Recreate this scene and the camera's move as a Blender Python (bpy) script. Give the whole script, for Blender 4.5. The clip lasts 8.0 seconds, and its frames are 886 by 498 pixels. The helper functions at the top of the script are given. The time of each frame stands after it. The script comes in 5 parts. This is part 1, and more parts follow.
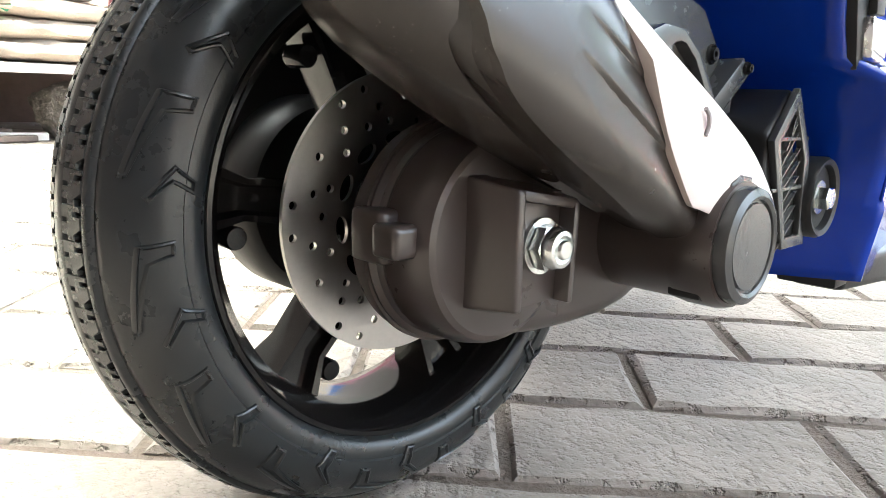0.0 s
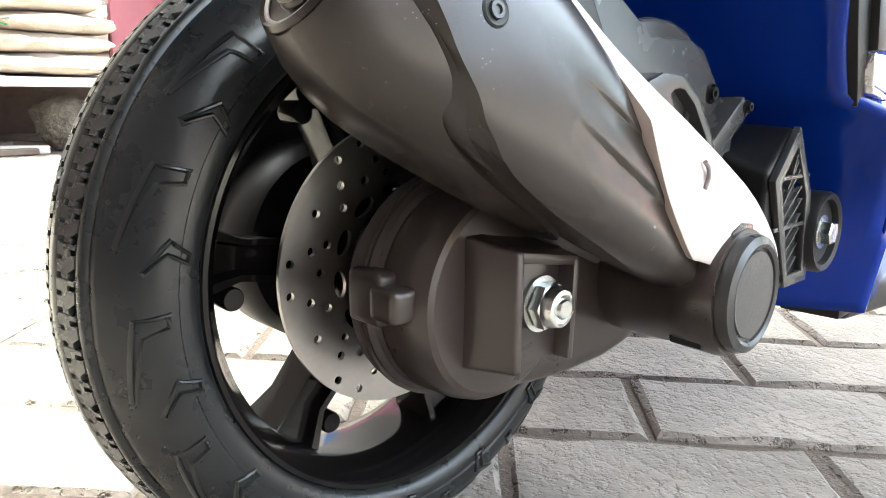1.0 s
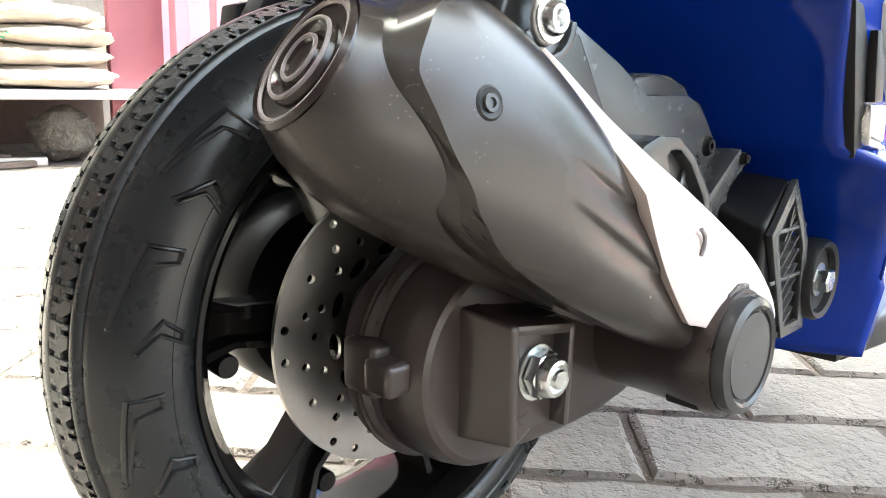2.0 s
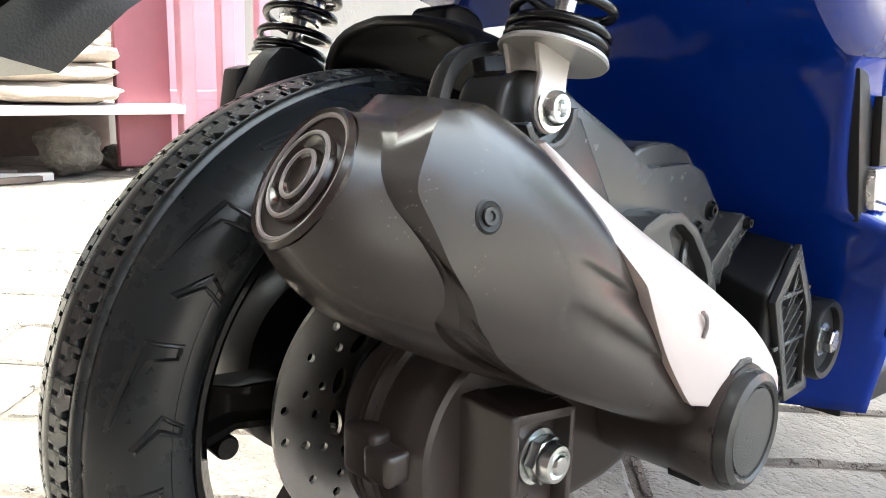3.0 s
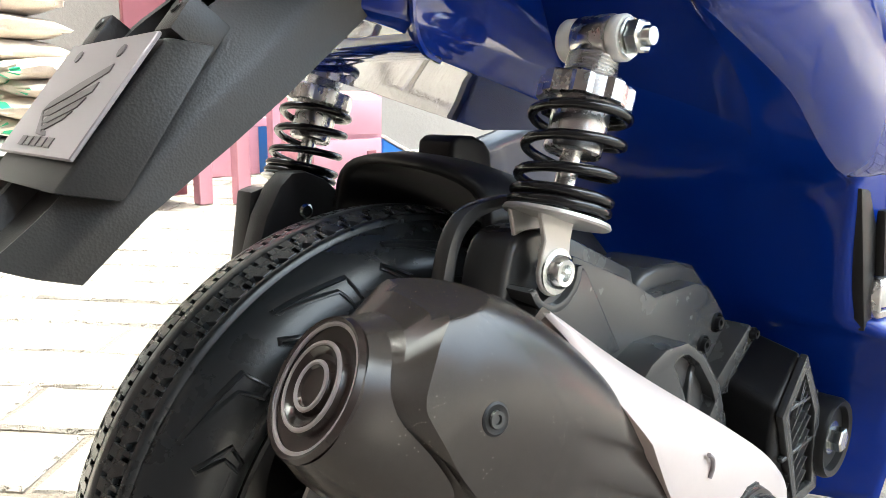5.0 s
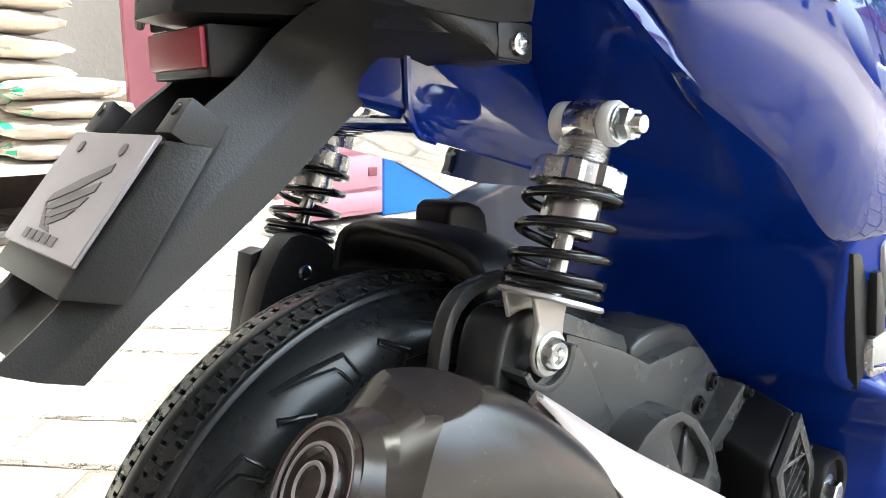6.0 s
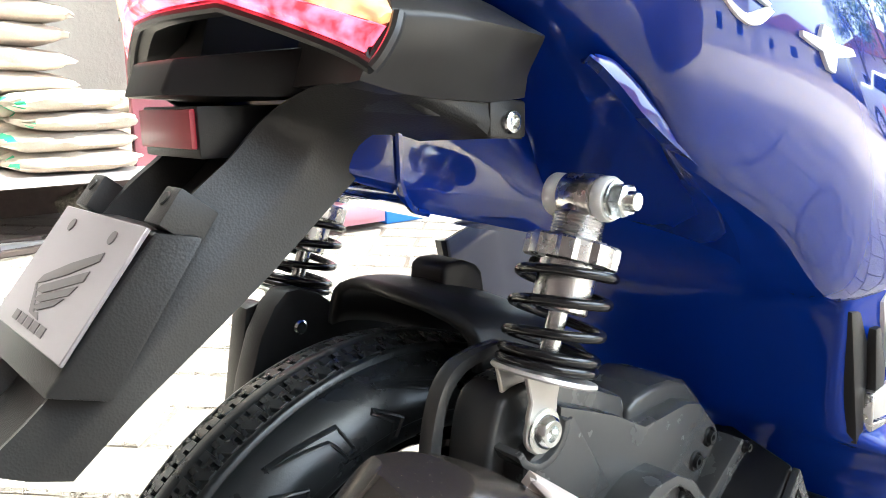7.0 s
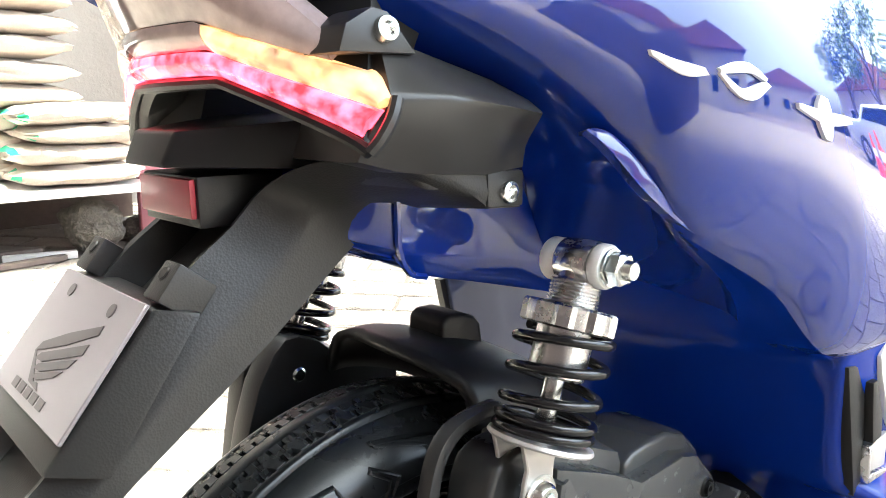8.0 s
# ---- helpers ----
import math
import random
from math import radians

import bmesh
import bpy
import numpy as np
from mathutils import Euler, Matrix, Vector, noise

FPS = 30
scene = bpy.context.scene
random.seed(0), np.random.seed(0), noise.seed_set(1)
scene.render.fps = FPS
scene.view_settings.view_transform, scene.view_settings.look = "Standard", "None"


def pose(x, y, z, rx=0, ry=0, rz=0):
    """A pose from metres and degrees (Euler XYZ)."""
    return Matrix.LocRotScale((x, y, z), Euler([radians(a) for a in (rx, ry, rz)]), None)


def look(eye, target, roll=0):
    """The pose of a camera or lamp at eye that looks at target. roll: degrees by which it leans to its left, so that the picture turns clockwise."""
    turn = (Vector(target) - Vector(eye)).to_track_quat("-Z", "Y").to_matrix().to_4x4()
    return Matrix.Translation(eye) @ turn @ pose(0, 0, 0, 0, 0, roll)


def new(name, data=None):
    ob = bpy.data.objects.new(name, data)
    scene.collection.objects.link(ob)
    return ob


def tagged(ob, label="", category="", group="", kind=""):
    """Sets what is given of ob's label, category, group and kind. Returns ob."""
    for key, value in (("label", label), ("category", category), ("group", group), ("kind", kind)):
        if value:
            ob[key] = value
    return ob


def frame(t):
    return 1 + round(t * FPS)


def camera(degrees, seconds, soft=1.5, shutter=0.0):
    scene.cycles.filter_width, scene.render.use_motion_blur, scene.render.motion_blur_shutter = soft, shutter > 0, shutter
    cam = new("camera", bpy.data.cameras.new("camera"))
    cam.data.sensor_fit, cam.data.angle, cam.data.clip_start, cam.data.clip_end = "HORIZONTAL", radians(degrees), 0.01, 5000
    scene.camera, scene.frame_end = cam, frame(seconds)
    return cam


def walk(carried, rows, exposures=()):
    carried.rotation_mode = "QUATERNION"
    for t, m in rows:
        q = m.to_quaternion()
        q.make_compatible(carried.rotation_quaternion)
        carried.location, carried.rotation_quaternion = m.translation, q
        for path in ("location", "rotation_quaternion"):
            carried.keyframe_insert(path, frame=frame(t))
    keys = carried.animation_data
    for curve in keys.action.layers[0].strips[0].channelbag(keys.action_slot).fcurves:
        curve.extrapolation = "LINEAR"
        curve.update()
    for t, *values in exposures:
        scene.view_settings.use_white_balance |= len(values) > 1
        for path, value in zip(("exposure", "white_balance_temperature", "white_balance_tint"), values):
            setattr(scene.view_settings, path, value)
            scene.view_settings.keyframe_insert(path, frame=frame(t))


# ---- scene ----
cam = camera(62.0, 8.0, soft=0.8)
ROWS = [
    (0, -0.23538, -0.27985, 0.21712, 76.396, -3.350, -44.291),
    (0.5, -0.23095, -0.27693, 0.23035, 76.468, -2.878, -44.165),
    (1, -0.22878, -0.27440, 0.24157, 76.103, -2.497, -44.225),
    (2.5, -0.22008, -0.26624, 0.28356, 76.188, -2.493, -44.313),
    (3, -0.21687, -0.26327, 0.29980, 76.285, -2.542, -43.901),
    (3.5, -0.21336, -0.26104, 0.31587, 76.568, -2.222, -43.696),
    (4, -0.21295, -0.25695, 0.33074, 76.496, -2.033, -43.738),
    (5.5, -0.21233, -0.25934, 0.37648, 76.537, -1.053, -42.918),
    (6, -0.21003, -0.25866, 0.39163, 76.806, -1.060, -43.022),
    (6.5, -0.20532, -0.25544, 0.40546, 76.865, -1.068, -43.122),
    (7, -0.20106, -0.25490, 0.42081, 76.659, -0.867, -42.729),
    (7.5, -0.20162, -0.25274, 0.43324, 76.891, -1.184, -42.574),
    (8, -0.19765, -0.25270, 0.44445, 77.030, -1.197, -42.535),
]
EXPOSURES = [(0.0, 4.40, 5950, -9), (1.0, 4.44, 5950, -9), (2.5, 4.40, 5900, -9), (3.0, 4.10, 5850, -9), (4.0, 3.94, 5950, -9), (5.5, 3.98, 5850, -10), (6.5, 4.20, 5800, -10), (8.0, 4.34, 5950, -9)]
walk(cam, [(t, pose(*r)) for t, *r in ROWS], EXPOSURES)

# ---- world, sun, exposure ----
world = bpy.data.worlds.new("world")
scene.world = world
world.use_nodes = True
wn = world.node_tree
sky = wn.nodes.new("ShaderNodeTexSky")
sky.sky_type, sky.sun_disc = "NISHITA", False
sky.air_density, sky.dust_density, sky.ozone_density = 0.45, 9.0, 0.1
SUN_EL, SUN_AZ = radians(80), radians(100)
sky.sun_elevation, sky.sun_rotation = SUN_EL, SUN_AZ
wn.links.new(sky.outputs[0], wn.nodes["Background"].inputs[0])
wn.nodes["Background"].inputs[1].default_value = 0.15
sun = new("sun", bpy.data.lights.new("sun", "SUN"))
sun.data.energy, sun.data.angle, sun.data.color = 0.60, radians(0.6), (1.0, 0.96, 0.9)
sun_way = Vector((math.sin(SUN_AZ) * math.cos(SUN_EL), math.cos(SUN_AZ) * math.cos(SUN_EL), math.sin(SUN_EL)))
sun.matrix_world = look(sun_way * 20, (0, 0, 0))


# ---- materials ----
def material(name, colour, rough=0.5, metal=0.0, grain=0.0, grain_size=400, stain=0.0, stain_size=25, bump=0.0, bump_size=600,
             coat=0.0, spec=0.5, rough_var=0.0, jitter=0.0, voronoi=False, coarse=0.0, coarse_size=30):
    m = bpy.data.materials.new(name)
    m.use_nodes = True
    t = m.node_tree
    b = t.nodes["Principled BSDF"]
    b.inputs["Metallic"].default_value = metal
    b.inputs["Specular IOR Level"].default_value = spec
    b.inputs["Coat Weight"].default_value = coat
    b.inputs["Coat Roughness"].default_value = 0.03
    co = t.nodes.new("ShaderNodeTexCoord").outputs["Object"]

    def noise_node(size, detail=4.0, rough_=0.6):
        n = t.nodes.new("ShaderNodeTexNoise")
        n.inputs["Scale"].default_value, n.inputs["Detail"].default_value, n.inputs["Roughness"].default_value = size, detail, rough_
        t.links.new(co, n.inputs["Vector"])
        return n.outputs["Fac"]

    def maths(op, a, c, d=None):
        n = t.nodes.new("ShaderNodeMath")
        n.operation = op
        for i, v in enumerate((a, c, d)):
            if v is None:
                continue
            if isinstance(v, (int, float)):
                n.inputs[i].default_value = v
            else:
                t.links.new(v, n.inputs[i])
        return n.outputs[0]

    factor = None
    if grain:
        factor = maths("MULTIPLY_ADD", maths("SUBTRACT", noise_node(grain_size), 0.5), 2 * grain, 1.0)
    if stain:
        s = maths("MULTIPLY_ADD", maths("SUBTRACT", noise_node(stain_size, 6.0), 0.5), 2 * stain, 1.0)
        factor = s if factor is None else maths("MULTIPLY", factor, s)
    if jitter:
        r = t.nodes.new("ShaderNodeObjectInfo").outputs["Random"]
        g = t.nodes.new("ShaderNodeNewGeometry").outputs["Random Per Island"]
        j = maths("MULTIPLY_ADD", maths("SUBTRACT", maths("FRACT", maths("ADD", r, g), 0.0), 0.5), 2 * jitter, 1.0)
        factor = j if factor is None else maths("MULTIPLY", factor, j)
    if factor is None:
        b.inputs["Base Color"].default_value = (*colour, 1)
    else:
        v = t.nodes.new("ShaderNodeVectorMath")
        v.operation = "SCALE"
        v.inputs[0].default_value = colour
        t.links.new(factor, v.inputs["Scale"])
        t.links.new(v.outputs[0], b.inputs["Base Color"])
    if rough_var:
        t.links.new(maths("MULTIPLY_ADD", maths("SUBTRACT", noise_node(stain_size * 1.7, 5.0), 0.5), 2 * rough_var, rough), b.inputs["Roughness"])
    else:
        b.inputs["Roughness"].default_value = rough
    if bump:
        bn = t.nodes.new("ShaderNodeBump")
        bn.inputs["Strength"].default_value, bn.inputs["Distance"].default_value = 1.0, bump
        if voronoi:
            vn = t.nodes.new("ShaderNodeTexVoronoi")
            vn.inputs["Scale"].default_value = bump_size
            t.links.new(co, vn.inputs["Vector"])
            h = vn.outputs["Distance"]
        else:
            h = noise_node(bump_size, 5.0, 0.65)
        t.links.new(h, bn.inputs["Height"])
        if coarse:
            bc = t.nodes.new("ShaderNodeBump")
            bc.inputs["Strength"].default_value, bc.inputs["Distance"].default_value = 1.0, coarse
            t.links.new(noise_node(coarse_size, 6.0, 0.7), bc.inputs["Height"])
            t.links.new(bc.outputs[0], bn.inputs["Normal"])
        t.links.new(bn.outputs[0], b.inputs["Normal"])
    return m


def glow(name, colour, strength, base=(0.5, 0.02, 0.02), rough=0.15):
    m = material(name, base, rough)
    b = m.node_tree.nodes["Principled BSDF"]
    b.inputs["Emission Color"].default_value = (*colour, 1)
    t = m.node_tree
    n = t.nodes.new("ShaderNodeTexNoise")
    n.inputs["Scale"].default_value, n.inputs["Detail"].default_value = 120, 3.0
    t.links.new(t.nodes.new("ShaderNodeTexCoord").outputs["Object"], n.inputs["Vector"])
    r = t.nodes.new("ShaderNodeMapRange")
    r.inputs["From Min"].default_value, r.inputs["From Max"].default_value = 0.36, 0.66
    r.inputs["To Min"].default_value, r.inputs["To Max"].default_value = strength * 0.25, strength * 2.2
    t.links.new(n.outputs["Fac"], r.inputs["Value"])
    t.links.new(r.outputs[0], b.inputs["Emission Strength"])
    return m


RUBBER = material("tyre_rubber", (0.0150, 0.0165, 0.0175), 0.28, spec=0.50, grain=0.15, grain_size=300, stain=0.14, stain_size=30, bump=0.00007, bump_size=900, rough_var=0.04)
RIM = material("gloss_black_plastic", (0.006, 0.0055, 0.0055), 0.13, spec=0.38, stain=0.2, stain_size=40, rough_var=0.04)
DISC = material("brushed_steel", (0.54, 0.525, 0.51), 0.36, 1.0, grain=0.08, grain_size=350, stain=0.1, stain_size=40, rough_var=0.08)
GEAR = material("brown_black_plastic", (0.043, 0.0330, 0.0295), 0.28, spec=0.60, grain=0.06, grain_size=250, stain=0.08, stain_size=22, bump=0.00002, bump_size=900, rough_var=0.02)
EXHAUST = material("grey_moulded_plastic", (0.030, 0.0245, 0.0210), 0.26, spec=0.55, coat=0.0, grain=0.06, grain_size=300, stain=0.07, stain_size=16, bump=0.00003, bump_size=1300, rough_var=0.04)


def dust(m, size, radius, share_, colour):
    """Scattered pale dust specks on a material."""
    t = m.node_tree
    b = t.nodes["Principled BSDF"]
    co = t.nodes.new("ShaderNodeTexCoord").outputs["Object"]
    v = t.nodes.new("ShaderNodeTexVoronoi")
    v.inputs["Scale"].default_value = size
    t.links.new(co, v.inputs["Vector"])
    near = t.nodes.new("ShaderNodeMath")
    near.operation = "LESS_THAN"
    near.inputs[1].default_value = radius
    t.links.new(v.outputs["Distance"], near.inputs[0])
    n = t.nodes.new("ShaderNodeTexNoise")
    n.inputs["Scale"].default_value = 45
    t.links.new(co, n.inputs["Vector"])
    some = t.nodes.new("ShaderNodeMath")
    some.operation = "GREATER_THAN"
    some.inputs[1].default_value = share_
    t.links.new(n.outputs["Fac"], some.inputs[0])
    both = t.nodes.new("ShaderNodeMath")
    both.operation = "MULTIPLY"
    t.links.new(near.outputs[0], both.inputs[0])
    t.links.new(some.outputs[0], both.inputs[1])
    mix = t.nodes.new("ShaderNodeMix")
    mix.data_type = "RGBA"
    t.links.new(b.inputs["Base Color"].links[0].from_socket, mix.inputs["A"])
    mix.inputs["B"].default_value = (*colour, 1)
    t.links.new(both.outputs[0], mix.inputs["Factor"])
    t.links.new(mix.outputs["Result"], b.inputs["Base Color"])


dust(EXHAUST, 650, 0.11, 0.56, (0.20, 0.185, 0.165))
dust(RUBBER, 520, 0.10, 0.66, (0.07, 0.066, 0.062))
CAPDARK = material("dark_cap_plastic", (0.020, 0.0135, 0.012), 0.22, stain=0.15, stain_size=40)
CAPLIGHT = material("satin_grey_ring", (0.24, 0.21, 0.21), 0.4, stain=0.15, stain_size=50)
CREAM = material("cream_white_plastic", (0.58, 0.505, 0.475), 0.36, stain=0.05, stain_size=20, grain=0.02)
ENGINE = material("charcoal_plastic", (0.049, 0.049, 0.049), 0.27, spec=0.5, grain=0.07, grain_size=350, stain=0.06, stain_size=20, bump=0.00002, bump_size=900, rough_var=0.02)
BLACK = material("matt_black_plastic", (0.011, 0.011, 0.0115), 0.42, spec=0.32, grain=0.1, grain_size=400, stain=0.15, stain_size=25, bump=0.00008, bump_size=1000)
TEXTURED = material("leather_grain_plastic", (0.027, 0.0265, 0.0255), 0.37, spec=0.4, grain=0.1, grain_size=500, stain=0.12, stain_size=18, bump=0.00006, bump_size=1100, voronoi=True)
SATIN = material("satin_black_plastic", (0.029, 0.028, 0.027), 0.34, spec=0.45, grain=0.08, grain_size=500, stain=0.12, stain_size=20, bump=0.00004, bump_size=1200, rough_var=0.05)
BLUE = material("blue_gloss_paint", (0.0038, 0.023, 0.235), 0.04, stain=0.06, stain_size=8, spec=0.6, coat=0.85)
# same blue paint, its reflection turned down to keep the wall dark
BLUE_INNER = material("blue_paint_less_gloss", (0.0048, 0.0275, 0.265), 0.08, stain=0.08, stain_size=5, spec=0.24, rough_var=0.02)
# far panel's blue with the ground's reflection mixed into its base colour
REFLECT_INNER = material("blue_with_pale_reflection", (0.085, 0.092, 0.135), 0.16, stain=0.15, stain_size=12, spec=0.6, rough_var=0.05)
CHROME = material("zinc_plate", (0.78, 0.80, 0.78), 0.22, 1.0, stain=0.12, stain_size=120, bump=0.0001, bump_size=500, rough_var=0.08)
ALLOY = material("machined_aluminium", (0.66, 0.65, 0.64), 0.27, 1.0, stain=0.1, stain_size=60, grain=0.05, rough_var=0.08)
BRACKET = material("painted_steel_bracket", (0.62, 0.60, 0.57), 0.4, 0.6, stain=0.1, stain_size=60)
SPRING = material("black_enamel", (0.01, 0.01, 0.011), 0.16, stain=0.2, stain_size=90, rough_var=0.05)
NYLON = material("white_nylon", (0.78, 0.77, 0.74), 0.5, stain=0.05)
PLATE = material("plate_film", (0.25, 0.225, 0.235), 0.35, stain=0.05, stain_size=30)
PRINT = material("grey_print", (0.10, 0.09, 0.09), 0.4)
REFLECTOR = material("red_reflector", (0.30, 0.010, 0.030), 0.40, coat=0.1, stain=0.15, stain_size=80)
PAVE = material("concrete_paver", (0.195, 0.170, 0.149), 0.82, grain=0.16, grain_size=260, stain=0.60, stain_size=9, jitter=0.14, spec=0.3)
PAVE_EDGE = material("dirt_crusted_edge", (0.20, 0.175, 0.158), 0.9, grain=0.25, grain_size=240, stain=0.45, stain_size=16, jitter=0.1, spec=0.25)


def pit(m, size, low, high, deep, stain):
    """Adds pits and grit to a cast surface: broad waves, open pores and fine grit, with brown dirt in the pores."""
    t = m.node_tree
    b = t.nodes["Principled BSDF"]
    co = t.nodes.new("ShaderNodeTexCoord").outputs["Object"]

    def field(scale, detail, a=None, c=None):
        n = t.nodes.new("ShaderNodeTexNoise")
        n.inputs["Scale"].default_value, n.inputs["Detail"].default_value, n.inputs["Roughness"].default_value = scale, detail, 0.62
        t.links.new(co, n.inputs["Vector"])
        if a is None:
            return n.outputs["Fac"]
        r = t.nodes.new("ShaderNodeMapRange")
        r.interpolation_type = "SMOOTHSTEP"
        r.inputs["From Min"].default_value, r.inputs["From Max"].default_value = a, c
        t.links.new(n.outputs["Fac"], r.inputs["Value"])
        return r.outputs[0]

    pores = field(size, 3.0, low, high)
    last = None
    for height, dist in ((field(26, 4.0), 0.0040), (pores, deep), (field(size * 2.6, 3.0), 0.0006)):
        bn = t.nodes.new("ShaderNodeBump")
        bn.inputs["Strength"].default_value, bn.inputs["Distance"].default_value = 1.0, dist
        t.links.new(height, bn.inputs["Height"])
        if last is not None:
            t.links.new(last.outputs[0], bn.inputs["Normal"])
        last = bn
    t.links.new(last.outputs[0], b.inputs["Normal"])
    mix = t.nodes.new("ShaderNodeMix")
    mix.data_type = "RGBA"
    mix.inputs["A"].default_value = (*stain, 1)
    src = b.inputs["Base Color"].links[0].from_socket
    t.links.new(pores, mix.inputs["Factor"])
    t.links.new(src, mix.inputs["B"])
    t.links.new(mix.outputs["Result"], b.inputs["Base Color"])


pit(PAVE, 120, 0.26, 0.56, 0.0013, (0.19, 0.165, 0.145))
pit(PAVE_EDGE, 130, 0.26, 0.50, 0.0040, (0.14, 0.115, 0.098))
JOINT = material("joint_sand", (0.12, 0.098, 0.082), 0.95, grain=0.4, grain_size=220, stain=0.3, stain_size=12, bump=0.004, bump_size=220, spec=0.2)


# ---- builders ----
def part(name, bm, mat, parent=None, label="", smooth=40):
    me = bpy.data.meshes.new(name)
    bmesh.ops.recalc_face_normals(bm, faces=bm.faces)
    bm.to_mesh(me)
    bm.free()
    me.materials.append(mat)
    if smooth:
        me.polygons.foreach_set("use_smooth", [True] * len(me.polygons))
        me.set_sharp_from_angle(angle=radians(smooth))
    ob = new(name, me)
    ob.parent = parent
    if label:
        ob["label"] = label
    return ob


def share(name, me, parent, m):
    ob = new(name, me)
    ob.parent = parent
    ob.matrix_local = m
    return ob


def empty(name, m=None):
    ob = new(name)
    ob.empty_display_size = 0.05
    if m is not None:
        ob.matrix_world = m
    return ob


def loft(rings, closed=True, caps=True, bm=None):
    """A skin over rings of equal length."""
    bm = bm or bmesh.new()
    vs = [[bm.verts.new(p) for p in r] for r in rings]
    n = len(vs[0])
    for a, b in zip(vs, vs[1:]):
        for i in range(n if closed else n - 1):
            j = (i + 1) % n
            bm.faces.new((a[i], a[j], b[j], b[i]))
    if caps and closed:
        bm.faces.new(vs[0])
        bm.faces.new(vs[-1][::-1])
    return bm


def lathe(profile, centre, axis="y", segs=48, closed=False, bm=None):
    """Turns a profile of (radius, along) round an axis through centre."""
    rings = []
    for k in range(segs):
        a = 2 * math.pi * k / segs
        c, s = math.cos(a), math.sin(a)
        ring = []
        for r, h in profile:
            p = (r * c, h, r * s) if axis == "y" else ((r * c, r * s, h) if axis == "z" else (h, r * c, r * s))
            ring.append(Vector(p) + Vector(centre))
        rings.append(ring)
    bm = bm or bmesh.new()
    vs = [[bm.verts.new(p) for p in r] for r in rings]
    m = len(profile)
    for k in range(segs):
        a, b = vs[k], vs[(k + 1) % segs]
        for i in range(m if closed else m - 1):
            j = (i + 1) % m
            bm.faces.new((a[i], a[j], b[j], b[i]))
    bmesh.ops.remove_doubles(bm, verts=bm.verts, dist=1e-6)
    return bm


def bevelled(bm, width, segs=2, angle=30):
    es = [e for e in bm.edges if len(e.link_faces) == 2 and e.calc_face_angle(0) > radians(angle)]
    bmesh.ops.bevel(bm, geom=es, offset=width, segments=segs, affect="EDGES", profile=0.6, clamp_overlap=True)
    return bm


def prism(poly, y0, y1, bevel=0.0, segs=2, bm=None):
    """A polygon of (x, z) drawn out from y0 to y1."""
    own = bm is None
    bm = bm or bmesh.new()
    a = [bm.verts.new((x, y0, z)) for x, z in poly]
    b = [bm.verts.new((x, y1, z)) for x, z in poly]
    bm.faces.new(a)
    bm.faces.new(b[::-1])
    for i in range(len(a)):
        j = (i + 1) % len(a)
        bm.faces.new((a[i], b[i], b[j], a[j]))
    if bevel and own:
        bmesh.ops.recalc_face_normals(bm, faces=bm.faces)
        bevelled(bm, bevel, segs)
    return bm


def hexa(low, high, bevel=0.0, segs=2):
    """A solid between two quads, each of four points in order."""
    bm = bmesh.new()
    a, b = [bm.verts.new(p) for p in low], [bm.verts.new(p) for p in high]
    bm.faces.new(a[::-1])
    bm.faces.new(b)
    for i in range(4):
        j = (i + 1) % 4
        bm.faces.new((a[i], a[j], b[j], b[i]))
    bmesh.ops.recalc_face_normals(bm, faces=bm.faces)
    if bevel:
        bevelled(bm, bevel, segs)
    return bm


def box(lo, hi, bevel=0.0, segs=2):
    x0, y0, z0 = lo
    x1, y1, z1 = hi
    return hexa([(x0, y0, z0), (x1, y0, z0), (x1, y1, z0), (x0, y1, z0)], [(x0, y0, z1), (x1, y0, z1), (x1, y1, z1), (x0, y1, z1)], bevel, segs)


def tube(path, radius, segs=8, closed=False, caps=True, bm=None):
    path = [Vector(p) for p in path]
    rings, side = [], None
    for i, p in enumerate(path):
        way = (path[(i + 1) % len(path)] - path[i - 1]) if closed or 0 < i < len(path) - 1 else (path[1] - path[0] if i == 0 else path[-1] - path[-2])
        way.normalize()
        if side is None:
            side = way.orthogonal().normalized()
        side = (side - way * side.dot(way)).normalized()
        other = way.cross(side)
        r = radius(i / (len(path) - 1)) if callable(radius) else radius
        rings.append([p + r * (math.cos(2 * math.pi * k / segs) * side + math.sin(2 * math.pi * k / segs) * other) for k in range(segs)])
    if closed:
        rings.append(rings[0])
    return loft(rings, True, caps and not closed, bm)


def turned(bm, a, b):
    """Lays what was turned about the z axis from the origin along a to b."""
    a, b = Vector(a), Vector(b)
    q = (b - a).to_track_quat("Z", "Y").to_matrix().to_4x4()
    bm.transform(Matrix.Translation(a) @ q)
    return bm


def curve3(points, n):
    """n points on a smooth line through the given ones."""
    pts = [Vector(p) for p in points]
    pts = [2 * pts[0] - pts[1]] + pts + [2 * pts[-1] - pts[-2]]
    out = []
    for k in range(n):
        u = k / (n - 1) * (len(pts) - 3)
        i = min(int(u), len(pts) - 4)
        f = u - i
        p0, p1, p2, p3 = pts[i:i + 4]
        out.append(0.5 * (2 * p1 + (p2 - p0) * f + (2 * p0 - 5 * p1 + 4 * p2 - p3) * f * f + (3 * p1 - p0 - 3 * p2 + p3) * f ** 3))
    return out


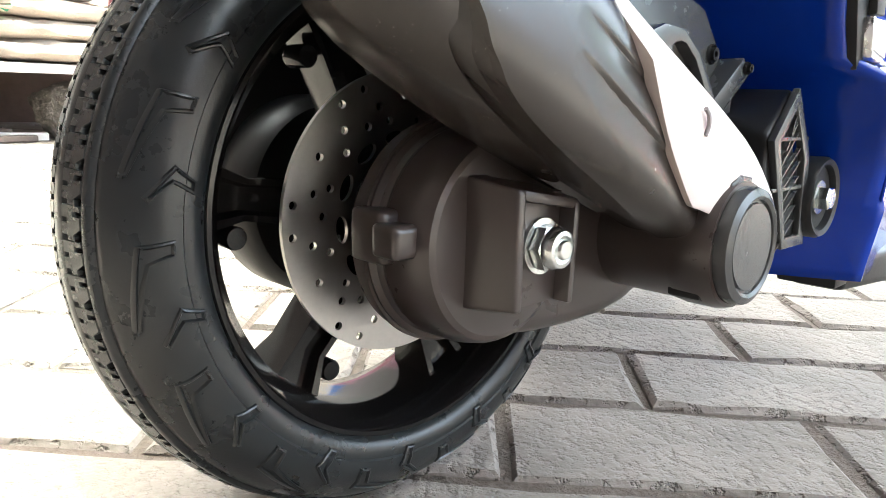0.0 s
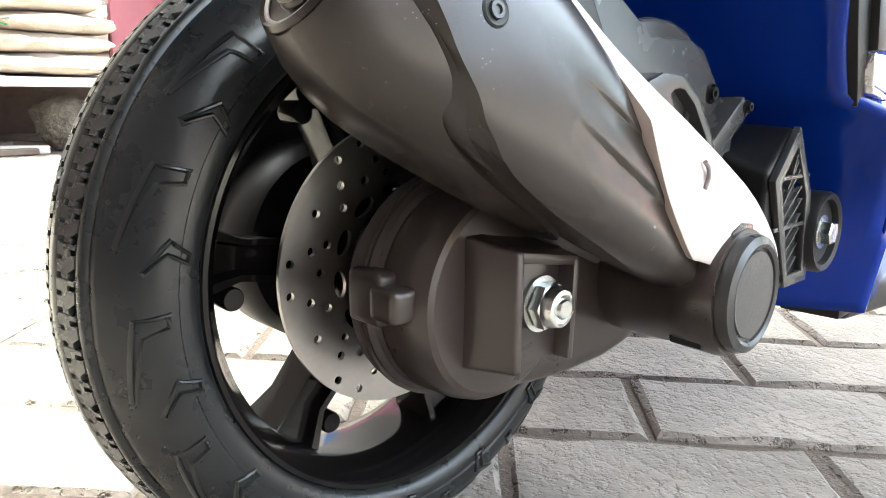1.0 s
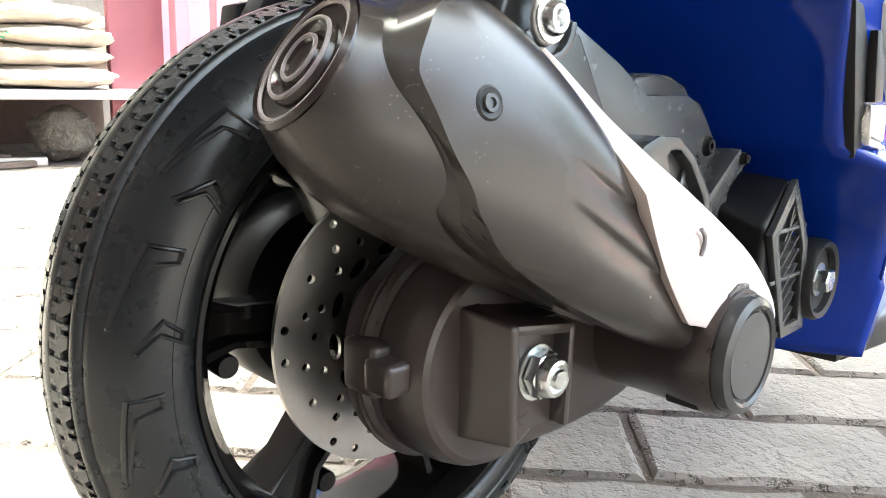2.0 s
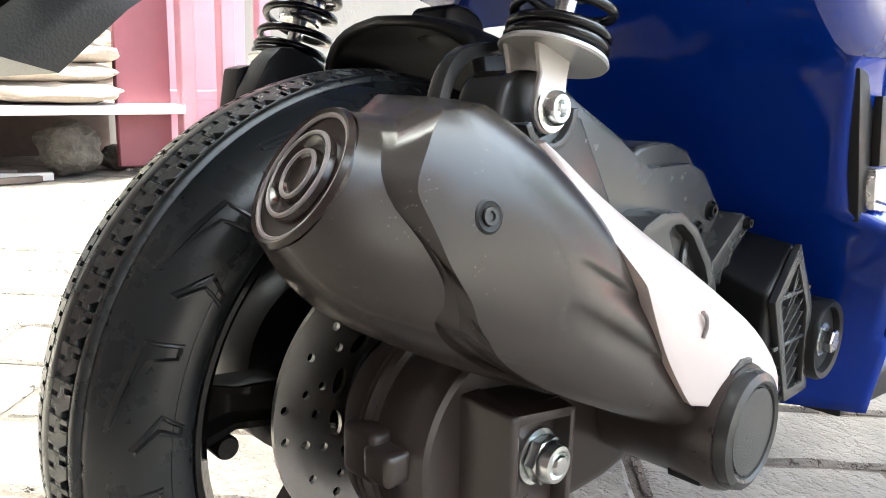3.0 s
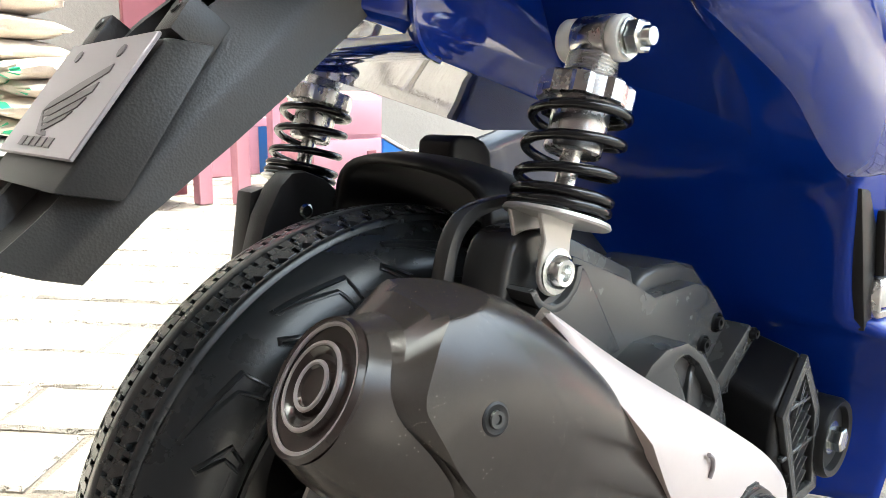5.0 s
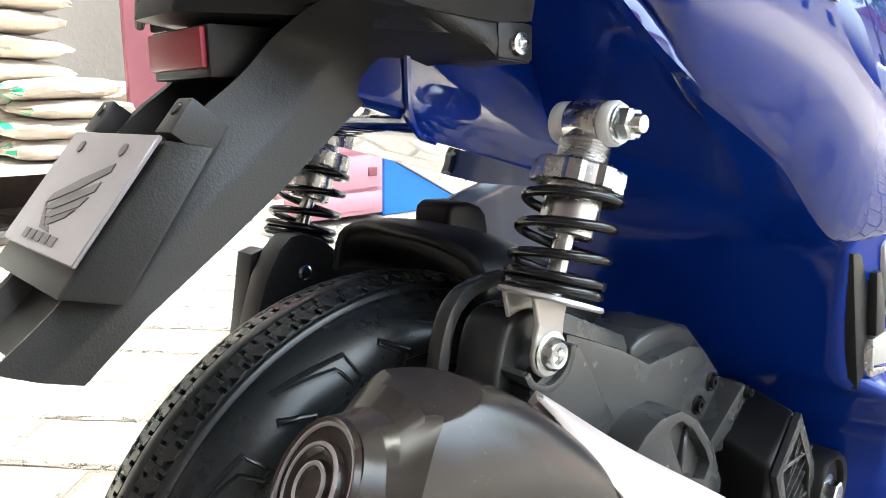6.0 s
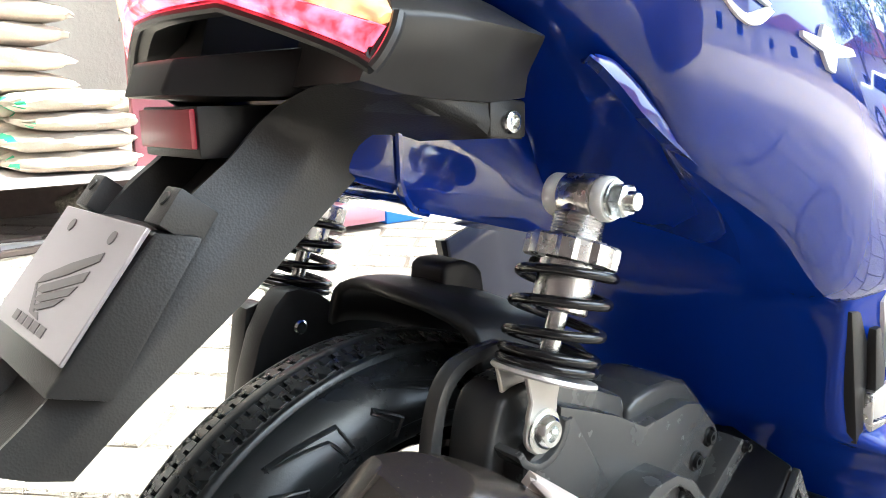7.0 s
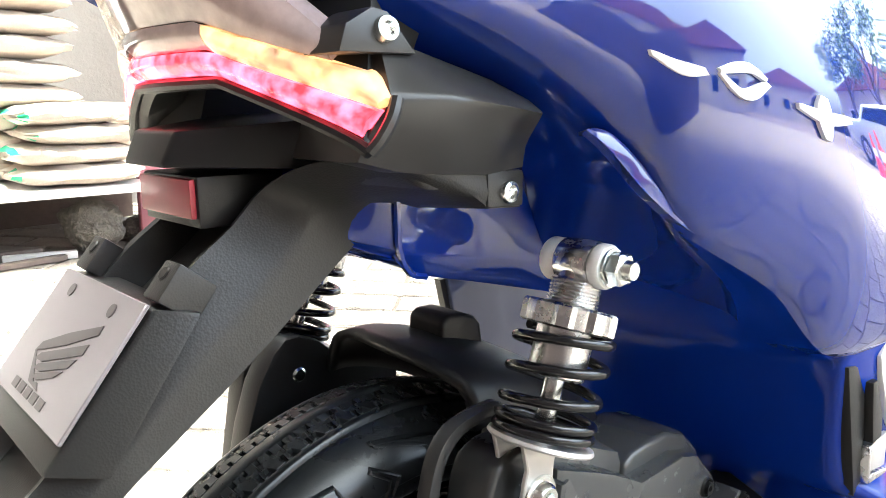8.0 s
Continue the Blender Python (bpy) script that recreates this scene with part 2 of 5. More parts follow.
def spline(xs, ys, x):
    """Smooth value at x of a line through (xs, ys)."""
    if x <= xs[0]:
        return ys[0]
    for i in range(len(xs) - 1):
        if x <= xs[i + 1]:
            f = (x - xs[i]) / (xs[i + 1] - xs[i])
            m0 = (ys[i + 1] - ys[i - 1]) / (xs[i + 1] - xs[i - 1]) if i else (ys[1] - ys[0]) / (xs[1] - xs[0])
            m1 = (ys[i + 2] - ys[i]) / (xs[i + 2] - xs[i]) if i + 2 < len(xs) else (ys[i + 1] - ys[i]) / (xs[i + 1] - xs[i])
            h = xs[i + 1] - xs[i]
            return (2 * f ** 3 - 3 * f * f + 1) * ys[i] + (f ** 3 - 2 * f * f + f) * h * m0 + (3 * f * f - 2 * f ** 3) * ys[i + 1] + (f ** 3 - f * f) * h * m1
    return ys[-1]


def solidify(ob, thick, offset=-1):
    m = ob.modifiers.new("thickness", "SOLIDIFY")
    m.thickness, m.offset = thick, offset
    return ob


def hexnut(across, height, hole=0.0):
    """A hexagon nut along z with rounded corners."""
    bm = bmesh.new()
    r = across / math.sqrt(3)
    prof = [(0.86, 0), (1, 0.12), (1, 0.88), (0.86, 1)]
    loft([[(r * f * math.cos(math.pi / 3 * k), r * f * math.sin(math.pi / 3 * k), h * height) for k in range(6)] for f, h in prof], bm=bm)
    return bm


def join(*bms):
    out = bms[0]
    for b in bms[1:]:
        me = bpy.data.meshes.new("joined")
        b.to_mesh(me)
        b.free()
        out.from_mesh(me)
        bpy.data.meshes.remove(me)
    return out


# ---- the scooter ----
# its own axes: x ahead, y to its left, z up; it leans three degrees to its left on its stand
LEAN_LEFT = -3.0
scooter = tagged(empty("ride_on_scooter", pose(0, 0, 0, LEAN_LEFT)),
                 "blue and black child's ride-on scooter parked on grey pavers", "scooter")
HUB = Vector((0.0, -0.003, 0.1495))

# rear tyre
side = [(0.1075, 0.0280), (0.1095, 0.0335), (0.1125, 0.0362), (0.1175, 0.0372), (0.1188, 0.0370), (0.1196, 0.0379), (0.124, 0.0378), (0.130, 0.0355), (0.136, 0.0305), (0.1395, 0.0265),
        (0.1424, 0.0226), (0.1436, 0.0200)]
CROWN_Y, CROWN_R = 0.0010, 0.1493


def crown(y):
    """Radius of the tread surface at y from the hub's middle."""
    return CROWN_R - 9.5 * (y - CROWN_Y) ** 2


half = [(r, y) for r, y in side if r < 0.1437 and y > 0.0195] + [(0.1434, 0.0190), (crown(-0.0179) - 0.0004, 0.0184), (crown(-0.0174), 0.0176), (crown(-0.0158), 0.0158), (crown(-0.0153) - 0.0003, 0.0153), (crown(-0.0149) - 0.0024, 0.0149),
                                                               (crown(-0.0090) - 0.0024, 0.0090), (crown(-0.0036) - 0.0024, 0.0036), (crown(-0.0031) - 0.0004, 0.0031), (crown(-0.0024), 0.0024), (crown(0.0012), -0.0012), (CROWN_R, -CROWN_Y)]
tyre_profile = [(r, -y) for r, y in half] + [(r, y + 2 * CROWN_Y) for r, y in half[-2::-1]]
tyre = part("tyre", lathe(tyre_profile, HUB, segs=120), RUBBER, scooter, "black rubber tyre with block tread and chevron sidewalls")


def on_tyre(angle, r, lift=0.0):
    """A point on the right sidewall."""
    rs, ys = [p[0] for p in side], [p[1] for p in side]
    y = -(np.interp(r, rs, ys) + lift)
    a = radians(angle)
    return Vector((r * math.cos(a), y, r * math.sin(a)))


def tread_block(sgn):
    """One pitch of the shoulder row: a broad head and a narrow link, as one raised piece."""
    p_ = 360 / PITCHES
    plan = [(0.0031, 0.0), (0.0031, 0.34), (0.0072, 0.34), (0.0072, 0.50), (0.0031, 0.50), (0.0031, 0.84), (0.0074, 0.84), (0.0074, 1.0), (0.0112, 1.0), (0.0112, 0.84), (0.0151, 0.66), (0.0151, 0.30), (0.0110, 0.30), (0.0110, 0.14), (0.0151, 0.14), (0.0151, 0.0)]
    rings = []
    for drop, grow in ((0.0032, 0.995), (0.0004, 0.995), (0.0, 0.955)):
        ring = []
        for y, f in plan:
            a = radians(p_ * (0.5 + (f - 0.5) * grow))
            yy = 0.0091 + (y - 0.0091) * grow
            r = crown(-yy) - drop
            ring.append((r * math.cos(a), -yy if sgn < 0 else yy + 2 * CROWN_Y, r * math.sin(a)))
        rings.append(ring)
    return loft(rings)


PITCHES = 72
near_block = part("tread_block", tread_block(-1), RUBBER, tyre)
near_block.location = HUB
for k in range(1, PITCHES):
    share("tread_block", near_block.data, tyre, Matrix.Translation(HUB) @ Matrix.Rotation(-radians(k * 360 / PITCHES), 4, "Y"))
far_block = part("tread_block", tread_block(1), RUBBER, tyre)
far_block.location = HUB
for k in range(1, PITCHES):
    share("tread_block", far_block.data, tyre, Matrix.Translation(HUB) @ Matrix.Rotation(-radians(k * 360 / PITCHES), 4, "Y"))


def chevron(points):
    """A raised pad on the sidewall with sloping edges, through (angle, radius)."""
    outline = []
    for (a0, r0), (a1, r1) in zip(points, points[1:] + points[:1]):
        outline += [(a0 + f * (a1 - a0), r0 + f * (r1 - r0)) for f in (0, 0.2, 0.4, 0.6, 0.8)]
    n = len(outline)
    flat = [Vector((r * math.cos(radians(a)), r * math.sin(radians(a)), 0)) for a, r in outline]
    area = sum(flat[i].x * flat[(i + 1) % n].y - flat[i].y * flat[(i + 1) % n].x for i in range(n))
    rings = []
    for inset, lift in ((0.0, -0.0002), (0.0004, 0.0011), (0.0011, 0.0013), (0.0018, 0.0002)):
        ring = []
        for i, p in enumerate(flat):
            e = (flat[(i + 1) % n] - flat[i - 1]).normalized()
            q = p + Vector((-e.y, e.x, 0)) * math.copysign(inset, area)
            ring.append(on_tyre(math.degrees(math.atan2(q.y, q.x)), q.length, lift))
        rings.append(ring)
    return loft(rings, True, False)


big = [(-2.6, 0.1225), (-1.6, 0.1348), (12.5, 0.1396), (12.2, 0.1370), (1.6, 0.1306), (0.4, 0.1225)]
small = [(0.0, 0.1150), (-2.2, 0.1243), (3.6, 0.1330), (4.6, 0.1308), (1.0, 0.1240), (2.6, 0.1155)]
for pts, start in ((big, 157.7), (small, 169.0)):
    first = None
    for k in range(15):
        m = Matrix.Translation(HUB) @ Matrix.Rotation(-radians(k * 24.0 + start), 4, "Y")
        if first is None:
            first = part("chevron_mark", chevron(pts), RUBBER, tyre)
            first.matrix_local = m
        else:
            share("chevron_mark", first.data, tyre, m)

# rim with six spokes
rim_half = [(0.1085, 0.0300), (0.1100, 0.0315), (0.1085, 0.0338), (0.1065, 0.0338), (0.1045, 0.0315), (0.1030, 0.0280), (0.0985, 0.0225), (0.0965, 0.0100), (0.0965, 0.0)]
rim_profile = [(r, -y) for r, y in rim_half] + [(r, y) for r, y in rim_half[-2::-1]] + [(0.1045, 0.0295), (0.1005, 0.021), (0.0995, 0.0), (0.1005, -0.021), (0.1045, -0.0295)]
rim = part("rim", lathe(rim_profile, HUB, segs=96, closed=True), RIM, scooter, "gloss black six-spoke wheel rim")
part("hub", lathe([(0.0, -0.024), (0.030, -0.024), (0.034, -0.018), (0.034, 0.020), (0.028, 0.030), (0.0, 0.030)], HUB, segs=40), RIM, rim)


def spoke():
    w = [(0.030, 0.0150, -0.0160, 0.012), (0.055, 0.0105, -0.0145, 0.010), (0.080, 0.0095, -0.0120, 0.012), (0.099, 0.0150, -0.0165, 0.016)]
    rings = []
    for r, h, y0, y1 in w:
        rings.append([(r, y0 + 0.003, -h), (r, y0, -h * 0.94), (r, y0 + 0.0004, -h * 0.66), (r, y0 + 0.0065, -h * 0.52), (r, y0 + 0.0065, h * 0.52), (r, y0 + 0.0004, h * 0.66), (r, y0, h * 0.94), (r, y0 + 0.003, h),
                      (r, y1, h * 0.8), (r, y1, -h * 0.8)])
    bm = loft(rings)
    lathe([(0.0, -0.0125), (0.0046, -0.0125), (0.0052, -0.0115), (0.0052, 0.0), (0.0, 0.0)], (0.083, 0, 0.0165), segs=16, bm=bm)
    return bm


first = None
for k in range(6):
    m = Matrix.Translation(HUB) @ Matrix.Rotation(-radians(173 + 60 * k), 4, "Y")
    if first is None:
        first = part("spoke", spoke(), RIM, rim)
        first.matrix_local = m
    else:
        share("spoke", first.data, rim, m)

# brake disc
DISC_C = Vector((-0.0015, -0.0255, 0.1480))


def brake_disc():
    bm = bmesh.new()

    def ring(cx, cz, rx, rz, turn, n):
        vs = []
        for k in range(n):
            a = 2 * math.pi * k / n
            x, z = rx * math.cos(a), rz * math.sin(a)
            vs.append(bm.verts.new((cx + x * math.cos(turn) - z * math.sin(turn), 0, cz + x * math.sin(turn) + z * math.cos(turn))))
        return [bm.edges.new((vs[i], vs[(i + 1) % n])) for i in range(n)]

    edges = ring(0, 0, 0.0675, 0.0675, 0, 96) + ring(0, 0, 0.026, 0.026, 0, 48)
    for k in range(6):
        for da, r in ((0, 0.0625), (13, 0.0625), (19, 0.0530), (26, 0.0450), (37, 0.0560), (49, 0.0450), (54, 0.0525), (5, 0.0465)):
            a = radians(112 + 60 * k + da)
            edges += ring(r * math.cos(a), r * math.sin(a), 0.0020, 0.0020, 0, 12)
    for k in range(12):
        a = radians(97 + 30 * k)
        edges += ring(0.0365 * math.cos(a), 0.0365 * math.sin(a), 0.0032, 0.0064, a, 16)
    bmesh.ops.triangle_fill(bm, use_beauty=True, edges=edges)
    ext = bmesh.ops.extrude_face_region(bm, geom=bm.faces[:])
    bmesh.ops.translate(bm, vec=(0, 0.0022, 0), verts=[v for v in ext["geom"] if isinstance(v, bmesh.types.BMVert)])
    bm.transform(Matrix.Translation(DISC_C))
    return bm


part("brake_disc", brake_disc(), DISC, scooter, "drilled steel brake disc", smooth=30)

# motor on the far side of the wheel
part("left_motor", lathe([(0, 0.034), (0.049, 0.034), (0.054, 0.040), (0.054, 0.066), (0.049, 0.074), (0, 0.076)], HUB, segs=48), BLACK, scooter, "black round motor housing")

# gearbox drum
GC = (0, 0, 0.1440)
gear = part("gearbox", lathe([(0, -0.030), (0.036, -0.030), (0.036, -0.046), (0.0475, -0.0465), (0.0498, -0.0485), (0.0500, -0.0590), (0.0478, -0.0610), (0.0468, -0.0640), (0.0476, -0.0665),
                              (0.0472, -0.0790), (0.0455, -0.0865), (0.0440, -0.0893), (0.0415, -0.0905), (0, -0.0915)], GC, segs=72),
            GEAR, scooter, "round brown-black plastic gearbox housing", smooth=17)
part("lug", box((-0.0562, -0.0840, 0.1408), (-0.0380, -0.0680, 0.1545), 0.0032, 3), GEAR, gear)
part("lug_base", box((-0.0540, -0.0730, 0.1370), (-0.0360, -0.0520, 0.1590), 0.0034, 3), GEAR, gear)
part("seam_rib", lathe([(0.0440, -0.0545), (0.0514, -0.0550), (0.0514, -0.0575), (0.0440, -0.0580)], GC, segs=72), GEAR, gear)
# axle block with a walled recess, open below
F_Y = -0.1138
part("axle_block", hexa([(-0.0262, -0.0880, 0.1185), (-0.0130, -0.0880, 0.1185), (-0.0158, F_Y, 0.1200), (-0.0204, F_Y, 0.1205)],
                              [(-0.0255, -0.0880, 0.1735), (-0.0130, -0.0880, 0.1735), (-0.0158, F_Y, 0.1688), (-0.0204, F_Y, 0.1695)], 0.0018, 3), GEAR, gear)
part("recess_floor", box((-0.0150, -0.1060, 0.1190), (0.0175, -0.0880, 0.1660), 0.001), GEAR, gear)
part("top_wall", hexa([(-0.0180, -0.0880, 0.1635), (0.0195, -0.0880, 0.1585), (0.0195, F_Y + 0.0004, 0.1585), (-0.0180, F_Y + 0.0004, 0.1648)],
                      [(-0.0180, -0.0880, 0.1735), (0.0195, -0.0880, 0.1675), (0.0195, F_Y + 0.0004, 0.1628), (-0.0180, F_Y + 0.0004, 0.1692)], 0.0014, 2), GEAR, gear)
part("front_wall", hexa([(0.0145, -0.0880, 0.1185), (0.0185, -0.0880, 0.1185), (0.0175, F_Y, 0.1185), (0.0140, F_Y, 0.1190)],
                        [(0.0155, -0.0880, 0.1640), (0.0200, -0.0880, 0.1640), (0.0200, F_Y, 0.1618), (0.0160, F_Y, 0.1618)], 0.0012, 2), GEAR, gear)
NUT = Vector((0.0030, -0.1062, 0.1440))
axle = part("axle_nut", turned(hexnut(0.0175, 0.0062), NUT + Vector((0, -0.0016, 0)), NUT + Vector((0, -1, 0))), CHROME, scooter, "zinc-plated axle nut")
part("washer", turned(lathe([(0.0, 0.0), (0.0118, 0.0), (0.0118, 0.0016), (0.0, 0.0016)], (0, 0, 0), "z", 32), NUT, NUT + Vector((0, -1, 0))), CHROME, axle)
part("lock_collar", turned(lathe([(0.0, 0.0), (0.0090, 0.0), (0.0090, 0.0012), (0.0076, 0.0045), (0.0060, 0.0048), (0.0054, 0.0025), (0.0, 0.0025)], (0, 0, 0), "z", 32), NUT + Vector((0, -0.0074, 0)), NUT + Vector((0, -1, 0))), CHROME, axle)
part("axle_stud", turned(lathe([(0.0044, 0.0), (0.0044, 0.0125), (0.0036, 0.0135), (0.0, 0.0135)], (0, 0, 0), "z", 20), NUT, NUT + Vector((0, -1, 0))), CHROME, axle)

# swing arm from the gearbox forward to the pivot
arm_poly = [(-0.010, 0.1035), (0.011, 0.0985), (0.027, 0.0962), (0.0536, 0.0946), (0.083, 0.0948), (0.104, 0.0980), (0.150, 0.115), (0.190, 0.130), (0.190, 0.175), (0.100, 0.215), (0.040, 0.215), (0.0, 0.190)]
part("swing_arm", prism(arm_poly, -0.088, -0.045, 0.008, 3), GEAR, scooter)

# pipe joint with end cap, across the scooter
PIV = Vector((0.1015, 0, 0.1385))
pivot = part("pipe_joint", lathe([(0, -0.070), (0.0290, -0.070), (0.0300, -0.100), (0.0300, -0.1250), (0.0308, -0.1262), (0.0312, -0.1420), (0.0298, -0.1470), (0.0, -0.1480)], PIV, segs=56), GEAR, scooter,
             "short dark exhaust joint with round end cap")
part("end_cap", lathe([(0.0278, -0.1465), (0.0282, -0.1500), (0.0272, -0.1530), (0.0238, -0.1545), (0.0222, -0.1535), (0.0218, -0.1520), (0.0208, -0.1520), (0.0203, -0.1532), (0.0, -0.1536)], PIV, segs=56), ENGINE, pivot,
     "charcoal round cap")
part("clamp_lug", prism([(0.0900, 0.1680), (0.1000, 0.1712), (0.1110, 0.1697), (0.1110, 0.1640), (0.0900, 0.1620)], -0.1460, -0.1290, 0.0012), ENGINE, pivot)
part("vent_slot", prism([(0.0800, 0.1140), (0.1000, 0.1065), (0.1010, 0.1110), (0.0790, 0.1180)], -0.1400, -0.1240, 0.001), BLACK, pivot)

# silencer: a tapering skin along its axis
MUF_A, MUF_B = Vector((-0.097, -0.099, 0.262)), Vector((0.080, -0.114, 0.148))
muf_way = (MUF_B - MUF_A).normalized()
muf_side = Vector((0, -1, 0)) - muf_way * muf_way.dot(Vector((0, -1, 0)))
muf_side.normalize()
muf_up = muf_side.cross(muf_way)
if muf_up.z < 0:
    muf_up = -muf_up
MS = [-0.002, 0.004, 0.015, 0.030, 0.060, 0.100, 0.140, 0.175, 0.215]
MLOW = [0.0225, 0.0260, 0.0300, 0.0325, 0.0310, 0.0265, 0.0200, 0.0145, 0.0080]
MTOP = [0.0225, 0.0250, 0.0285, 0.0305, 0.0315, 0.0310, 0.0290, 0.0265, 0.0240]
MSIDE = [0.0205, 0.0232, 0.0265, 0.0292, 0.0308, 0.0304, 0.0285, 0.0256, 0.0216]


def shield_front(h):
    """Where along the silencer its raised shell begins, at height h over the axis."""
    return spline([-0.034, -0.027, -0.0225, -0.0155, -0.0104, -0.0045, 0.0002, 0.0061, 0.0112, 0.0180, 0.045], [0.190, 0.075, 0.0475, 0.0419, 0.0368, 0.0242, 0.0122, 0.0066, 0.0046, 0.0040, 0.0040], h)


def shield_crest(h):
    """Where the slanted band behind that edge ends in a crisp line."""
    return spline([-0.036, -0.028, -0.0201, -0.0126, -0.0072, -0.0028, 0.0056, 0.0097, 0.0139, 0.0220, 0.0293, 0.046], [0.200, 0.090, 0.0591, 0.0466, 0.0355, 0.0286, 0.0168, 0.0145, 0.0138, 0.0135, 0.0140, 0.0190], h)


def silencer_point(s, a, grow=0.0, crest=0.0, e=0.85):
    """A point of the skin at s along the axis and angle a round it (0: right side, 90 degrees: top)."""
    lo, hi, sd = spline(MS, MLOW, s), spline(MS, MTOP, s), spline(MS, MSIDE, s)
    c, w = math.sin(a), math.cos(a)
    up = (abs(c) ** e) * math.copysign(1, c) * (hi if c > 0 else lo)
    out = (abs(w) ** e) * math.copysign(1, w) * sd
    return MUF_A + muf_way * s + muf_up * up * (1 + grow + crest * max(c, 0) ** 0.6) + muf_side * out * (1 + grow)


def skin_height(a):
    c = math.sin(a)
    return (abs(c) ** 0.85) * math.copysign(1, c) * (0.030 if c > 0 else 0.031)


def skin_end(a):
    """How far forward the rear piece of the silencer reaches at angle a."""
    return shield_front(skin_height(a)) if math.cos(a) > -0.2 else 0.006 + 0.18 * max(0, -math.sin(a)) ** 2


silencer = part("silencer", loft([[silencer_point(-0.002 + 0.217 * k / 30, 2 * math.pi * j / 64, -0.16) for j in range(64)] for k in range(31)]), EXHAUST, scooter, "grey moulded plastic exhaust silencer", smooth=28)
rings = []
for k in range(16):
    rings.append([silencer_point(-0.002 + (skin_end(2 * math.pi * j / 120) + 0.002) * k / 14, 2 * math.pi * j / 120, 0.022 * (k / 14) ** 2) if k < 15 else
                  silencer_point(skin_end(2 * math.pi * j / 120) + 0.0004, 2 * math.pi * j / 120, -0.17) for j in range(120)])
part("rear_piece", loft(rings, caps=False), EXHAUST, silencer, "rounded grey plastic rear piece", smooth=30)
# raised shell over it, with a slanted rear band and two creases that run out towards the guard
rows = []
def shell_skin(s, a, g=1.0):
    """The raised shell: a boxy skin with a high crest, its rear top cut off by a slanting flat."""
    crest = spline([0.0, 0.035, 0.060, 0.100, 0.140, 0.215], [0.40, 0.52, 0.535, 0.44, 0.30, 0.28], s)
    q = silencer_point(s, a, 0.105 * g, crest * max(g, 0), 0.85 - 0.19 * max(g, 0))
    u, off = (q - MUF_A).dot(muf_up), (q - MUF_A).dot(muf_side)
    top = 0.0270 + 0.669 * s - 0.169 * off
    d = u - top
    return q - muf_up * (0.5 * (d + math.sqrt(d * d + 0.0004 ** 2)) if d > -0.004 else 0.0)


for j in range(361):
    a = radians(-80 + 236 * j / 360)
    s0 = skin_end(a)
    e_ = silencer_point(0.03, a, 0.105, 0.45, 0.66) - MUF_A - muf_way * 0.03
    s1 = max(shield_crest(e_.dot(muf_up)), s0 + 0.0035) if math.cos(a) > -0.2 else s0 + 0.012
    row = [shell_skin(s0 + (s1 - s0) * f, a, g) for f, g in ((-0.12, -0.55), (0.35, 0.12), (0.7, 0.60), (1.0, 1.0))]
    for k in range(1, 101):
        s = s1 + (0.212 - s1) * (k / 100) ** 1.5
        q = shell_skin(s, a)
        u = (q - MUF_A).dot(muf_up)
        dent = 0.0
        if math.cos(a) > 0:
            for sc, hc, slope in ((0.082, 0.0180, 0.10), (0.088, 0.0040, 0.06)):
                d = u - (hc + slope * (s - sc))
                dent += 0.0017 * min(max((s - sc) / 0.030, 0), 1) * math.exp(-(max(d, 0) / 0.0015) ** 2 - (max(-d, 0) / 0.0070) ** 2)
        row.append(q - muf_side * dent)
    rows.append(row)
heat_shell = part("heat_shell", loft(rows, closed=False, caps=False), EXHAUST, silencer, "raised grey plastic shell", smooth=14)
# crisp edges round the slanting flat
flat_way = (muf_up - muf_way * 0.669 + muf_side * 0.169).normalized()
on_flat = [abs(p.normal.dot(flat_way)) > 0.975 for p in heat_shell.data.polygons]
sides = {}
for p in heat_shell.data.polygons:
    for key in p.edge_keys:
        sides.setdefault(key, []).append(on_flat[p.index])
for e in heat_shell.data.edges:
    if len(set(sides[e.key])) == 2:
        e.use_edge_sharp = True
cap_face = MUF_A - muf_way * 0.002


def cap_rings(profile, mat, name, label=""):
    rings = []
    for f, d in profile:
        ring = []
        for j in range(64):
            a = 2 * math.pi * j / 64
            ring.append(cap_face - muf_way * d + muf_up * math.sin(a) * 0.0225 * f + muf_side * math.cos(a) * 0.0205 * f)
        rings.append(ring)
    return part(name, loft(rings, caps=True), mat, silencer, label, smooth=30)


cap_rings([(1.02, -0.002), (1.03, 0.0005), (0.98, 0.0022), (0.93, 0.0018), (0.90, 0.0006), (0.66, 0.0002), (0.62, 0.0022), (0.55, 0.0028), (0.50, 0.0020), (0.46, 0.0006), (0.40, 0.0004), (0.36, 0.0022), (0.30, 0.0026), (0.26, 0.0016), (0.0001, 0.0012)], CAPDARK, "end_disc", "dark end disc with concentric ridges")
for f in (0.90, 0.60, 0.33):
    path = [cap_face - muf_way * (0.0009 if f > 0.8 else 0.0024) + muf_up * math.sin(2 * math.pi * j / 56) * 0.0225 * f + muf_side * math.cos(2 * math.pi * j / 56) * 0.0205 * f for j in range(56)]
    part("trim_ring", tube(path, 0.0008, 6, closed=True), CAPLIGHT, silencer, "thin pale grey ring")


